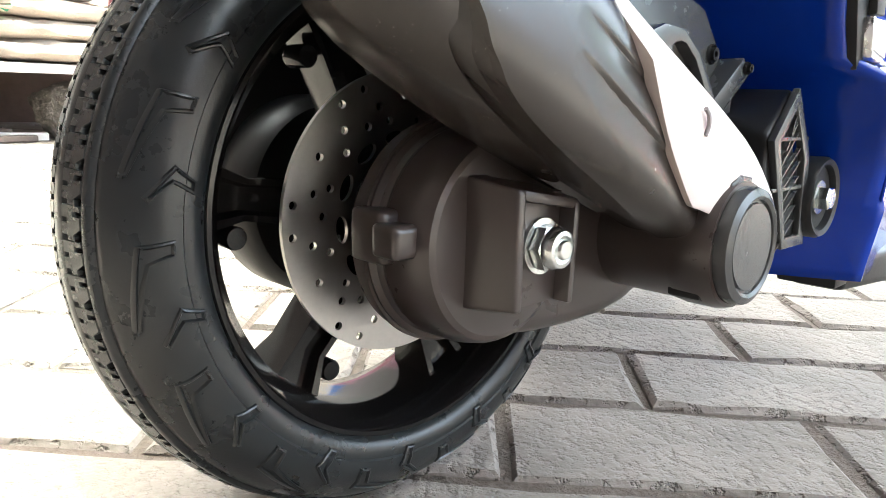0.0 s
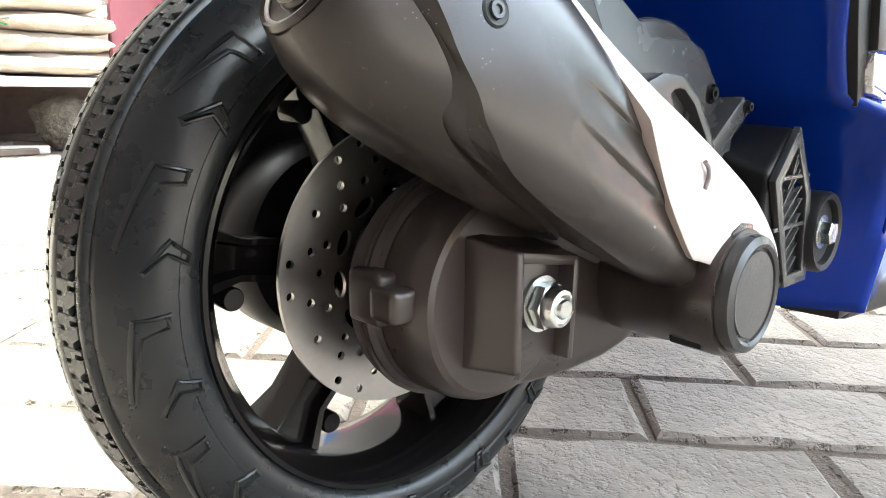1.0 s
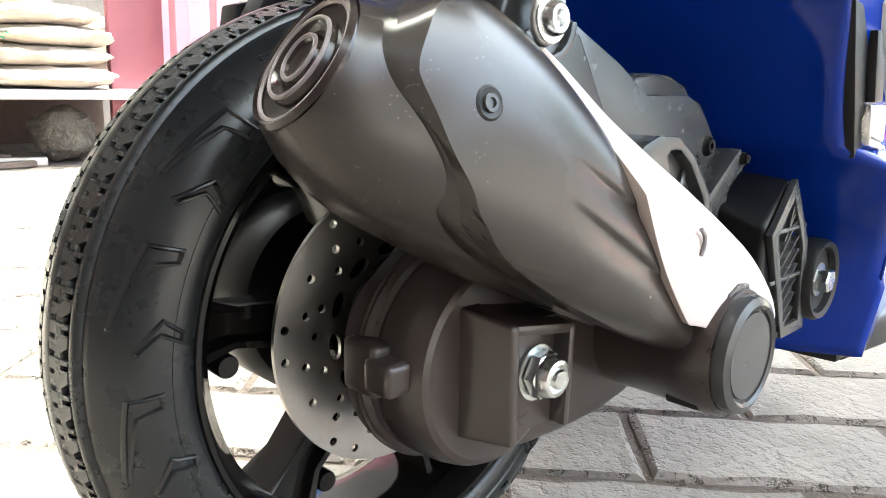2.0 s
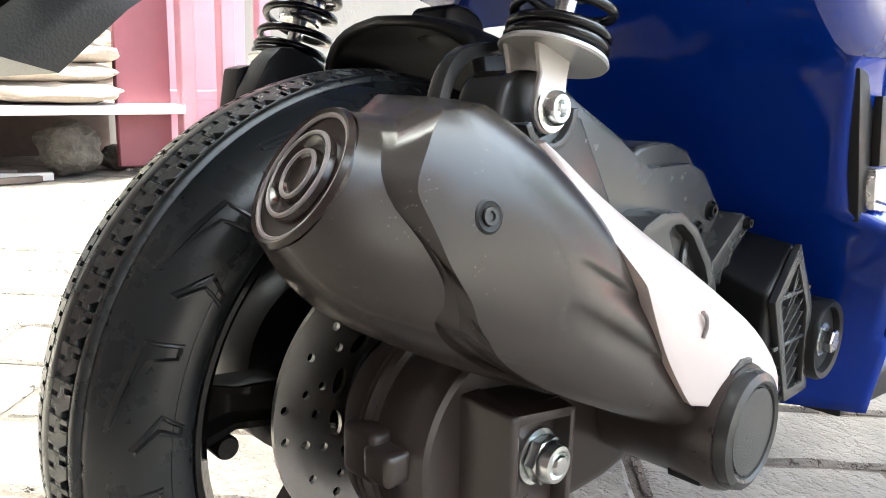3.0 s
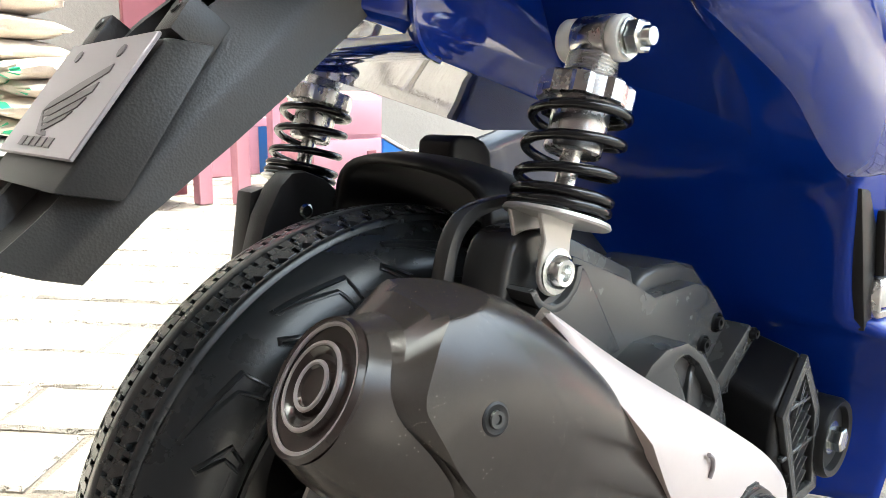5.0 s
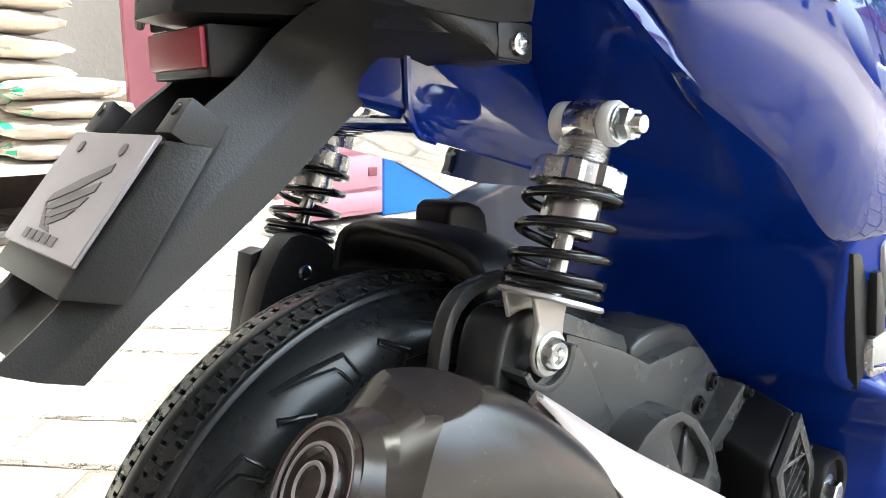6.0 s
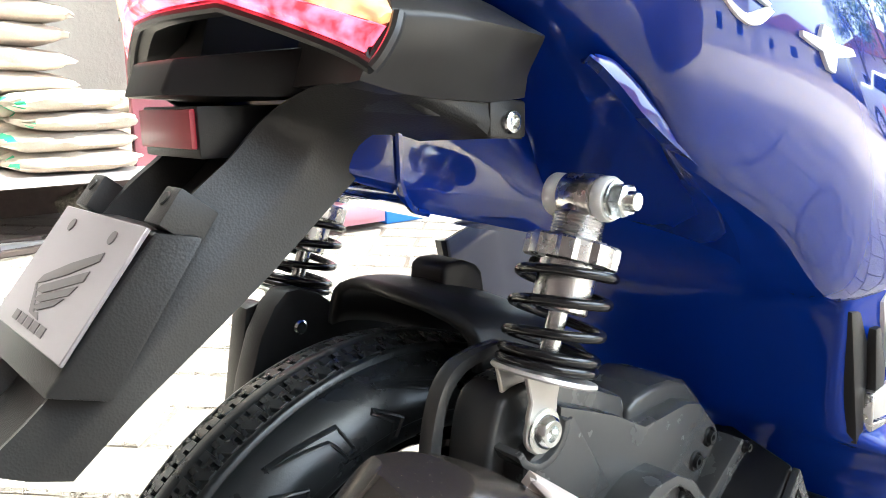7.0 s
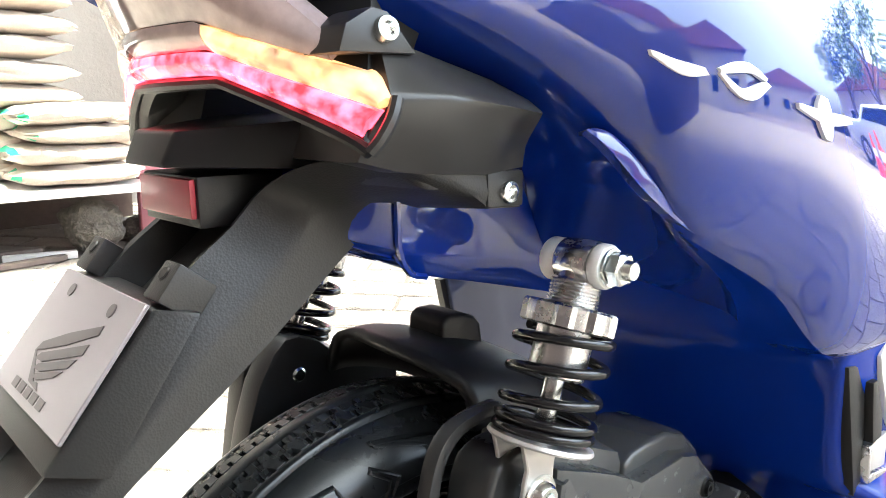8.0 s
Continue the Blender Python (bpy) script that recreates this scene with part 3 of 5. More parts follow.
def socket_screw(p, way, size, parent, mat=BLACK):
    p, way = Vector(p), Vector(way).normalized()
    head = part("screw", turned(lathe([(0.0, 0.001), (size * 0.45, 0.001), (size * 0.5, 0.003), (size * 0.95, 0.0032), (size, 0.002), (size, -0.003)], (0, 0, 0), "z", 28), p, p + way), mat, parent)
    part("socket", turned(lathe([(size * 1.25, -0.002), (size * 1.5, 0.0006), (size * 1.35, 0.0016), (size * 1.15, 0.0004), (size * 1.15, -0.002)], (0, 0, 0), "z", 28), p, p + way), mat, parent)
    return head


s_p = shell_skin(0.0400, 0.165)
screw_way = (shell_skin(0.042, 0.165) - shell_skin(0.038, 0.165)).cross(shell_skin(0.040, 0.205) - shell_skin(0.040, 0.125)).normalized()
if screw_way.dot(muf_side) < 0:
    screw_way = -screw_way
# nearly flush black disc, put in for the shade of a recess
part("screw_dish", turned(lathe([(0.0, -0.001), (0.0054, -0.001), (0.0054, 0.0001), (0.0046, 0.0005), (0.0038, 0.0003), (0.0, 0.0003)], (0, 0, 0), "z", 36), s_p, s_p + screw_way), BLACK, silencer, "flush black ring painted as the shade of a recess")
part("screw", turned(lathe([(0.0, 0.0004), (0.0013, 0.0004), (0.0016, 0.0012), (0.0027, 0.0012), (0.0030, 0.0006), (0.0030, 0.0)], (0, 0, 0), "z", 28), s_p, s_p + screw_way), ENGINE, silencer)

# pale guard over the front of the silencer
inner = [(-0.010, 0.2700), (0.0040, 0.2470), (0.0150, 0.2290), (0.0225, 0.2140), (0.0360, 0.1900), (0.0500, 0.1720), (0.0610, 0.1600), (0.0660, 0.1580)]
outer = [(-0.006, 0.2715), (0.0220, 0.2490), (0.0450, 0.2320), (0.0720, 0.2140), (0.1030, 0.1930), (0.1360, 0.1690), (0.1560, 0.1480), (0.1580, 0.1300)]
gi, go = curve3([(x, 0, z) for x, z in inner], 24), curve3([(x, 0, z) for x, z in outer], 24)
rows = []
for k in range(24):
    u = k / 23
    ya = -0.1130 - 0.0290 * min(1, u * 2.6) ** 0.8
    yb = -0.1090 - 0.0320 * min(1, u * 1.6) ** 0.8
    rows.append([Vector((gi[k].x + (go[k].x - gi[k].x) * f, ya + (yb - ya) * f - 0.0035 * math.sin(math.pi * f), gi[k].z + (go[k].z - gi[k].z) * f)) for f in [i / 8 for i in range(9)]])
guard = solidify(part("silencer_guard", loft(rows, closed=False, caps=False), CREAM, scooter, "cream white plastic exhaust guard"), 0.0055)
round_ = guard.modifiers.new("rounding", "BEVEL")
round_.width, round_.segments, round_.limit_method = 0.0018, 3, "ANGLE"
# grey tube laid on the guard, put in for the shade of a slot
part("guard_slot", tube(curve3([(0.0605, -0.1446, 0.2010), (0.0636, -0.1448, 0.1982), (0.0642, -0.1448, 0.1936), (0.0622, -0.1446, 0.1898)], 14), 0.0010, 8), CAPLIGHT, guard)

# engine cover
def framed(outer, inner, y_face, y_in, y_back, name, parent, mat, label=""):
    """A plate with a recess: outer and inner outlines of (x, z)."""
    bm = bmesh.new()
    n = len(outer)
    v = [[bm.verts.new((x, y, z)) for x, z in pp] for pp, y in ((outer, y_back), (outer, y_face), (inner, y_face), (inner, y_in))]
    for a, b in zip(v, v[1:]):
        for i in range(n):
            bm.faces.new((a[i], a[(i + 1) % n], b[(i + 1) % n], b[i]))
    bm.faces.new(v[-1])
    bm.faces.new(v[0][::-1])
    bmesh.ops.recalc_face_normals(bm, faces=bm.faces)
    return part(name, bevelled(bm, 0.0014, 2), mat, parent, label)


cover_poly = [(0.022, 0.255), (0.0245, 0.2850), (0.043, 0.2774), (0.0646, 0.2683), (0.0890, 0.2550), (0.127, 0.2550), (0.1411, 0.2508), (0.1584, 0.2335), (0.1680, 0.2190), (0.150, 0.195), (0.060, 0.200), (0.030, 0.230)]
cover = part("engine_cover", prism(cover_poly, -0.1000, -0.0650, 0.0022, 2), ENGINE, scooter, "charcoal plastic engine cover")
part("cover_cheek", hexa([(-0.004, -0.1035, 0.235), (0.060, -0.1012, 0.236), (0.060, -0.085, 0.236), (-0.004, -0.085, 0.235)],
                         [(-0.004, -0.1045, 0.2700), (0.0310, -0.1015, 0.2790), (0.0310, -0.085, 0.2790), (-0.004, -0.085, 0.2700)], 0.0018, 2), ENGINE, cover)
part("shock_cup", prism([(0.006 + r * math.cos(a), 0.2823 + r * math.sin(a)) for r, a in [(0.0165, radians(200 + 20 * k)) for k in range(9)] + [(0.0130, radians(360 - 20 * k)) for k in range(9)]], -0.1065, -0.088, 0.001, 2), ENGINE, cover)
part("cover_ridge", hexa([(0.020, -0.090, 0.262), (0.102, -0.088, 0.235), (0.102, -0.050, 0.235), (0.020, -0.050, 0.262)],
                         [(0.036, -0.088, 0.2900), (0.088, -0.087, 0.2665), (0.094, -0.050, 0.2680), (0.036, -0.050, 0.2980)], 0.0025, 2), ENGINE, cover)
part("cover_step", prism([(0.088, 0.2600), (0.096, 0.2640), (0.108, 0.2655), (0.126, 0.2648), (0.143, 0.2600), (0.1600, 0.2440), (0.1600, 0.2200), (0.088, 0.2300)], -0.0900, -0.0500, 0.0030, 3), ENGINE, cover)
framed([(0.0510, 0.2275), (0.0590, 0.2335), (0.0710, 0.2375), (0.0890, 0.2365), (0.1050, 0.2275), (0.1230, 0.2075), (0.1340, 0.1835), (0.1310, 0.1655), (0.0730, 0.1715)],
       [(0.0790, 0.2280), (0.0820, 0.2300), (0.0860, 0.2307), (0.0910, 0.2300), (0.1010, 0.2235), (0.1150, 0.2075), (0.1200, 0.1985), (0.1150, 0.1920), (0.0950, 0.2015)], -0.1175, -0.1110, -0.095, "cover_boss", cover, ENGINE)
part("boss_web", hexa([(0.095, -0.1150, 0.1985), (0.099, -0.1150, 0.1975), (0.099, -0.110, 0.1975), (0.095, -0.110, 0.1985)],
                      [(0.103, -0.1130, 0.2215), (0.106, -0.1130, 0.2195), (0.106, -0.110, 0.2195), (0.103, -0.110, 0.2215)], 0.0008, 1), ENGINE, cover)
part("cable_bar", hexa([(0.132, -0.1090, 0.1990), (0.140, -0.1090, 0.1900), (0.140, -0.098, 0.1900), (0.132, -0.098, 0.1990)],
                       [(0.1640, -0.1130, 0.2280), (0.1720, -0.1130, 0.2190), (0.1720, -0.098, 0.2190), (0.1640, -0.098, 0.2280)], 0.0016, 2), ENGINE, cover)
part("bar_web", hexa([(0.150, -0.1060, 0.1900), (0.166, -0.1060, 0.1860), (0.166, -0.098, 0.1860), (0.150, -0.098, 0.1900)],
                     [(0.160, -0.1060, 0.2200), (0.170, -0.1060, 0.2180), (0.170, -0.098, 0.2180), (0.160, -0.098, 0.2200)], 0.0012, 1), ENGINE, cover)
for p in ((0.1511, -0.0998, 0.2290), (0.1370, -0.0998, 0.2200)):
    socket_screw(p, (0, -1, 0), 0.0036, cover)
socket_screw((0.1668, -0.1128, 0.2222), (0, -1, 0), 0.0024, cover)

# tyre guard bracket under the shock
hug = [(q.x, q.z) for q in curve3([(-0.0160, 0, 0.225), (-0.0136, 0, 0.2580), (-0.0105, 0, 0.2800), (-0.0055, 0, 0.2918), (0.0020, 0, 0.2960), (0.0120, 0, 0.2965), (0.0200, 0, 0.2945), (0.0240, 0, 0.286)], 28)] + [(0.0240, 0.255), (0.012, 0.225)]
part("shock_bracket", prism(hug, -0.0940, -0.0700, 0.003, 3), ENGINE, scooter)
rib_out = [(q.x, q.z) for q in curve3([(-0.0275, 0, 0.235), (-0.0246, 0, 0.270), (-0.0190, 0, 0.2925), (-0.0096, 0, 0.3037), (0.0048, 0, 0.3075), (0.0200, 0, 0.3080)], 24)]
rib_in = [(q.x, q.z) for q in curve3([(0.0200, 0, 0.303), (0.0050, 0, 0.3020), (-0.0060, 0, 0.2985), (-0.0140, 0, 0.289), (-0.0185, 0, 0.268), (-0.0220, 0, 0.235)], 24)]
part("bracket_rib", prism(rib_out + rib_in, -0.0740, -0.0660, 0.0018, 2), ENGINE, scooter)


# shocks
def shock(yc, sgn):
    low, top = Vector((0.0060, yc, 0.2823)), Vector((0.0375, yc, 0.3695))
    way = (top - low).normalized()
    turn = lambda prof, a, segs=32: turned(lathe(prof, (0, 0, 0), "z", segs), low + way * a, low + way)
    body = part("shock_absorber", turned(lathe([(0, 0), (0.0105, 0), (0.0115, 0.001), (0.0115, 0.020), (0.0105, 0.021), (0.0, 0.021)], (0, 0, 0), "z", 32), low + way * 0.046, low + way), ALLOY, scooter,
                "coil-over shock absorber with black spring")
    part("rod", turn([(0.0, 0.015), (0.0042, 0.015), (0.0042, 0.050), (0.0, 0.050)], 0.0), CHROME, body)
    part("spring_seat", turn([(0.0, 0.0), (0.0210, 0.0), (0.0216, 0.0008), (0.0210, 0.0022), (0.008, 0.0028), (0.0, 0.0028)], 0.0195, 40), BRACKET, body)
    teeth = bmesh.new()
    rings = []
    for d, f in ((0.0, 0.94), (0.0008, 1.0), (0.0085, 1.0), (0.0095, 0.95)):
        rings.append([Vector(((0.0190 if (k // 3) % 2 else 0.0172) * f * math.cos(2 * math.pi * k / 48), (0.0190 if (k // 3) % 2 else 0.0172) * f * math.sin(2 * math.pi * k / 48), d)) for k in range(48)])
    loft(rings, bm=teeth)
    part("adjuster_ring", turned(teeth, low + way * 0.0655, low + way), ALLOY, body, smooth=25)
    thread = [(0.0, 0.0)]
    for k in range(9):
        thread += [(0.0098, k * 0.0013), (0.0106, k * 0.0013 + 0.00065)]
    part("threaded_sleeve", turn(thread + [(0.0098, 0.012), (0.0, 0.012)], 0.0735), ALLOY, body)
    coil = []
    turns, n = 5.0, 150
    for k in range(n):
        f = k / (n - 1)
        g = 0.5 * f + 0.5 * (f + 0.06 * math.sin(2 * math.pi * f) * -1)
        h = 0.0235 + 0.0405 * spline([0.0, 0.20, 0.38, 0.88, 1.0], [0.0, 0.10, 0.22, 0.95, 1.0], f)
        a = 2 * math.pi * turns * f
        coil.append((0.0186 * math.cos(a), 0.0186 * math.sin(a), h))
    part("coil_spring", turned(tube(coil, 0.0021, 10), low, low + way), SPRING, body, "black coil spring")
    # top eye on a cross bolt with nylon spacers
    eye = lathe([(0.0048, -0.008), (0.0088, -0.008), (0.0095, -0.007), (0.0095, 0.007), (0.0088, 0.008), (0.0048, 0.008)], top, segs=28, closed=True)
    part("top_eye", join(eye, turned(lathe([(0.0, 0.0), (0.0090, 0.0), (0.0080, 0.012), (0.0, 0.012)], (0, 0, 0), "z", 24), low + way * 0.080, low + way)), ALLOY, body)
    for d0, d1 in ((-0.0135, -0.0082), (0.0082, 0.0150)):
        part("spacer", lathe([(0.0, d0), (0.0084, d0), (0.0090, d0 + 0.001), (0.0090, d1 - 0.001), (0.0084, d1), (0.0, d1)], top, segs=28), NYLON, body, "white nylon spacer")
    out = Vector((0, sgn, 0))
    part("top_nut", turned(hexnut(0.0120, 0.0060), top + out * 0.0150, top + out), CHROME, body)
    part("top_washer", turned(lathe([(0.0, 0.0), (0.0076, 0.0), (0.0076, 0.0014), (0.0, 0.0014)], (0, 0, 0), "z", 24), top + out * 0.0136, top + out), CHROME, body)
    part("top_bolt", turned(lathe([(0.0, -0.016), (0.0040, -0.016), (0.0040, 0.0235), (0.0034, 0.0245), (0.0, 0.0245)], (0, 0, 0), "z", 18), top, top + out), CHROME, body)
    # clevis
    cl = [(0.0060 + 0.0098 * math.cos(a), 0.2823 + 0.0098 * math.sin(a)) for a in [radians(150 + 24 * k) for k in range(11)]]
    cl += [(0.0150, 0.2930), (0.0175, 0.3020), (-0.0030, 0.3060), (-0.0005, 0.2950), (-0.0025, 0.2890)]
    part("clevis", prism(cl, yc + sgn * 0.0045 - 0.0012, yc + sgn * 0.0045 + 0.0012, 0.0005, 1), BRACKET, body)
    part("clevis_inner", prism(cl, yc - sgn * 0.0105 - 0.0012, yc - sgn * 0.0105 + 0.0012, 0.0005, 1), BRACKET, body)
    part("lower_bolt", turned(lathe([(0.0, 0.0025), (0.0028, 0.0025), (0.0034, 0.0048), (0.0052, 0.0050), (0.0064, 0.0038), (0.0068, 0.0012), (0.0090, 0.0010), (0.0090, 0.0), (0.0, 0.0)], (0, 0, 0), "z", 24), low + out * 0.0057, low + out), CHROME, body)
    return body


shock(-0.1000, -1)
shock(0.0850, 1)

# hugger over the tyre
rings = []
for k in range(28):
    ring = []
    for w in (-1, -0.985, -0.95, -0.88, -0.76, -0.6, -0.4, -0.2, 0, 0.2, 0.4, 0.6, 0.76, 0.88, 0.95, 0.985, 1):
        first = 88 - 5 * abs(w) ** 3 if w < 0 else 88 - 4 * w
        a = radians(first - (first - 33) * k / 27)
        r = spline([0, 0.5, 0.78, 0.90, 0.97, 1.0], [0.1750, 0.1728, 0.1680, 0.1630, 0.1550, 0.1440], abs(w)) - 0.002 * max(0, 1 - k / 3) ** 2
        ring.append(HUB + Vector((r * math.cos(a), w * 0.057, r * math.sin(a))))
    rings.append(ring)
hugger = solidify(part("mudguard", loft(rings, False, False), BLACK, scooter, "matt black inner mudguard over the tyre"), 0.0045)
part("mudguard_clip", prism([(0.0360, 0.316), (0.0372, 0.3275), (0.0420, 0.3302), (0.0520, 0.3295), (0.0600, 0.3262), (0.0645, 0.3215), (0.0670, 0.305)], -0.0170, 0.0090, 0.003, 3), BLACK, hugger)
# left arm plate
lp = [(-0.060, 0.150), (-0.038, 0.235), (-0.0305, 0.2665), (-0.0228, 0.2889), (-0.0135, 0.3043), (-0.0059, 0.3108), (0.0028, 0.3111), (0.0150, 0.3060), (0.0235, 0.2985), (0.0360, 0.2935), (0.0700, 0.2860), (0.0700, 0.150)]
left_plate = part("left_arm_plate", prism(lp, 0.0600, 0.0780, 0.003, 2), BLACK, scooter)
part("left_flap", prism([(-0.035, 0.215), (-0.0197, 0.3003), (-0.0125, 0.3021), (-0.0074, 0.3011), (-0.004, 0.215)], 0.0800, 0.0960, 0.002, 2), BLACK, scooter)
part("plate_screw", turned(lathe([(0.0, 0.0018), (0.0030, 0.0018), (0.0042, 0.0008), (0.0042, 0.0)], (0, 0, 0), "z", 16), (0.001, 0.0600, 0.2897), (0.001, 0.0, 0.2897)), CHROME, left_plate)

# air intake box and side ring
intake = part("air_intake", hexa([(0.150, -0.1330, 0.128), (0.2100, -0.1330, 0.122), (0.2100, -0.075, 0.122), (0.150, -0.075, 0.128)],
                                 [(0.1560, -0.1330, 0.188), (0.1830, -0.1330, 0.2130), (0.2150, -0.075, 0.2130), (0.1600, -0.075, 0.2050)], 0.004, 3), BLACK, scooter, "black air intake box with slatted grille")
gf = [(0.1545, 0.185), (0.1815, 0.2125), (0.2060, 0.176), (0.2120, 0.124), (0.1800, 0.1245)]
gfi = [(0.1635, 0.1835), (0.1810, 0.2020), (0.1990, 0.174), (0.2030, 0.1305), (0.1830, 0.1310)]
bm = bmesh.new()
for (p, q) in ((gf, gfi),):
    n = len(p)
    v = [[bm.verts.new((x, y, z)) for x, z in pp] for pp, y in ((p, -0.1330), (p, -0.1370), (q, -0.1370), (q, -0.1330))]
    for a, b in zip(v, v[1:] + v[:1]):
        for i in range(n):
            bm.faces.new((a[i], a[(i + 1) % n], b[(i + 1) % n], b[i]))
bmesh.ops.recalc_face_normals(bm, faces=bm.faces)
part("grille_frame", bevelled(bm, 0.0008, 2), ENGINE, intake)
for z in (0.1855, 0.1585):
    part("cross_bar", box((0.1600, -0.1365, z - 0.0012), (0.2030, -0.1335, z + 0.0012), 0.0005, 1), ENGINE, intake)
first = None
for k in range(9):
    z = 0.128 + k * 0.0082
    x0 = 0.1650 + 0.0012 * max(0, k - 6) * 4
    bm = hexa([(x0 + 0.004, -0.1360, z - 0.006), (x0 + 0.0055, -0.1360, z - 0.006), (x0 + 0.0055, -0.1335, z - 0.006), (x0 + 0.004, -0.1335, z - 0.006)],
              [(x0 + 0.030 - 0.0015 * max(0, k - 5) * 4, -0.1360, z + 0.012), (x0 + 0.0315 - 0.0015 * max(0, k - 5) * 4, -0.1360, z + 0.012), (x0 + 0.0315 - 0.0015 * max(0, k - 5) * 4, -0.1335, z + 0.012), (x0 + 0.030 - 0.0015 * max(0, k - 5) * 4, -0.1335, z + 0.012)])
    part("slat", bm, ENGINE, intake)
RING = Vector((0.2265, 0, 0.1505))
ring = part("side_boss", lathe([(0, -0.100), (0.0235, -0.100), (0.0240, -0.1390), (0.0225, -0.1415), (0.0195, -0.1405), (0.0185, -0.1370), (0, -0.1365)], RING, segs=40), BLACK, scooter, "round black boss with a zinc bolt")
part("boss_bolt", turned(hexnut(0.0125, 0.007), RING + Vector((0, -0.1380, 0.0)), RING + Vector((0, -1, 0))), CHROME, ring)
part("boss_washer", turned(lathe([(0, 0), (0.0100, 0), (0.0100, 0.0018), (0, 0.0018)], (0, 0, 0), "z", 24), RING + Vector((0, -0.1365, 0)), RING + Vector((0, -1, 0))), CHROME, ring)

DECALS = (([(0.330, 0.160), (0.362, 0.172), (0.395, 0.205)], 0.020), ([(0.410, 0.225), (0.437, 0.262), (0.458, 0.262)], 0.014), ([(0.410, 0.222), (0.440, 0.218), (0.460, 0.258)], 0.014),
          ([(0.492, 0.255), (0.520, 0.262), (0.550, 0.286)], 0.018), ([(0.515, 0.292), (0.520, 0.262), (0.528, 0.232)], 0.018))
# blue bodywork: side shell over a crease, and the wall below it that is turned to the wheel
edge = curve3([(-0.090, -0.062, 0.476), (-0.045, -0.082, 0.466), (0.000, -0.100, 0.447), (0.030, -0.1160, 0.4230), (0.0533, -0.1288, 0.3893), (0.120, -0.1395, 0.3530), (0.1815, -0.1500, 0.3095), (0.300, -0.166, 0.318), (0.420, -0.145, 0.310), (0.480, -0.100, 0.300)], 60)
topl = curve3([(-0.100, -0.005, 0.535), (-0.050, -0.024, 0.555), (0.000, -0.046, 0.570), (0.050, -0.068, 0.580), (0.100, -0.086, 0.590), (0.160, -0.100, 0.595), (0.230, -0.104, 0.600), (0.310, -0.100, 0.600), (0.400, -0.080, 0.600), (0.450, -0.050, 0.600)], 60)


def shell_point(u, v, lift=0.0):
    """A point of the right side shell: u from tail to front, v from its lower edge to its top."""
    k = min(int(u * 59), 58)
    f = u * 59 - k
    e, t_ = edge[k].lerp(edge[k + 1], f), topl[k].lerp(topl[k + 1], f)
    bulge = spline([0.0, 0.17, 0.25, 0.33, 0.40, 0.47, 0.55, 1.0], [0.0156, 0.0185, 0.0215, 0.0262, 0.0310, 0.0338, 0.0340, 0.020], u)
    return e.lerp(t_, v) + Vector((0, -bulge * math.sin(math.pi * v ** 0.74) - lift, 0))


def plan_line(rows, z):
    """Where a wall's edge stands at height z: (x, y)."""
    zs = [r[0] for r in rows]
    return Vector((spline(zs, [r[1] for r in rows], z), spline(zs, [r[2] for r in rows], z)))


# the wall runs level from the tray to the crease, at each height
INNER_EDGE = [(0.095, 0.185, 0.030), (0.250, 0.178, 0.020), (0.310, 0.145, -0.010), (0.345, 0.095, -0.040), (0.365, 0.068, -0.052), (0.395, 0.057, -0.052), (0.440, 0.035, -0.048), (0.470, -0.010, -0.040), (0.480, -0.040, -0.030)]
OUTER_EDGE = [(0.095, 0.275, -0.150), (0.172, 0.268, -0.165), (0.200, 0.242, -0.1700), (0.2190, 0.2230, -0.1690), (0.2270, 0.2075, -0.1475), (0.3095, 0.1815, -0.1500)]
FRONT_FOOT = [(0.275, -0.150, 0.095), (0.320, -0.140, 0.090), (0.420, -0.125, 0.085), (0.480, -0.100, 0.085)]


def wall_point(k, f):
    """A point of the wall under station k of the crease, f of the way down."""
    u = k / 59 * 9
    top = edge[k]
    if u >= 6:
        j = min(int(u - 6), 2)
        foot = Vector(FRONT_FOOT[j]).lerp(Vector(FRONT_FOOT[j + 1]), u - 6 - j)
        q = top.lerp(foot, f)
        if u < 7:
            z = top.z + (0.095 - top.z) * f
            o = plan_line(OUTER_EDGE, z)
            q = Vector((o.x, o.y, z)).lerp(q, (u - 6))
        return q
    z = top.z + (0.095 - top.z) * f
    share_ = spline([0, 2, 3, 4, 5, 6], [0.0, 0.06, 0.20, 0.40, 0.70, 1.0], u)
    s = 1 + (share_ - 1) * min(1, f * (1.6 + 9 * max(0.0, 1 - u / 3.6)))
    a, b = plan_line(INNER_EDGE, z), plan_line(OUTER_EDGE, z) if z < 0.3095 else None
    if b is None:
        near = min(range(len(edge)), key=lambda i: abs(edge[i].z - z) if i <= 40 else 9)
        i0, i1 = (near, near + 1) if edge[near].z >= z else (near - 1, near)
        g = (edge[i0].z - z) / max(edge[i0].z - edge[i1].z, 1e-9)
        b = edge[i0].lerp(edge[i1], min(max(g, 0), 1)).xy
    p = a.lerp(b, s)
    return Vector((p.x, p.y, z))


strips = [[wall_point(k, 1 - i / 32) for i in range(32)] + [shell_point(k / 59, (i / 30) ** 1.35) for i in range(31)] for k in range(60)]
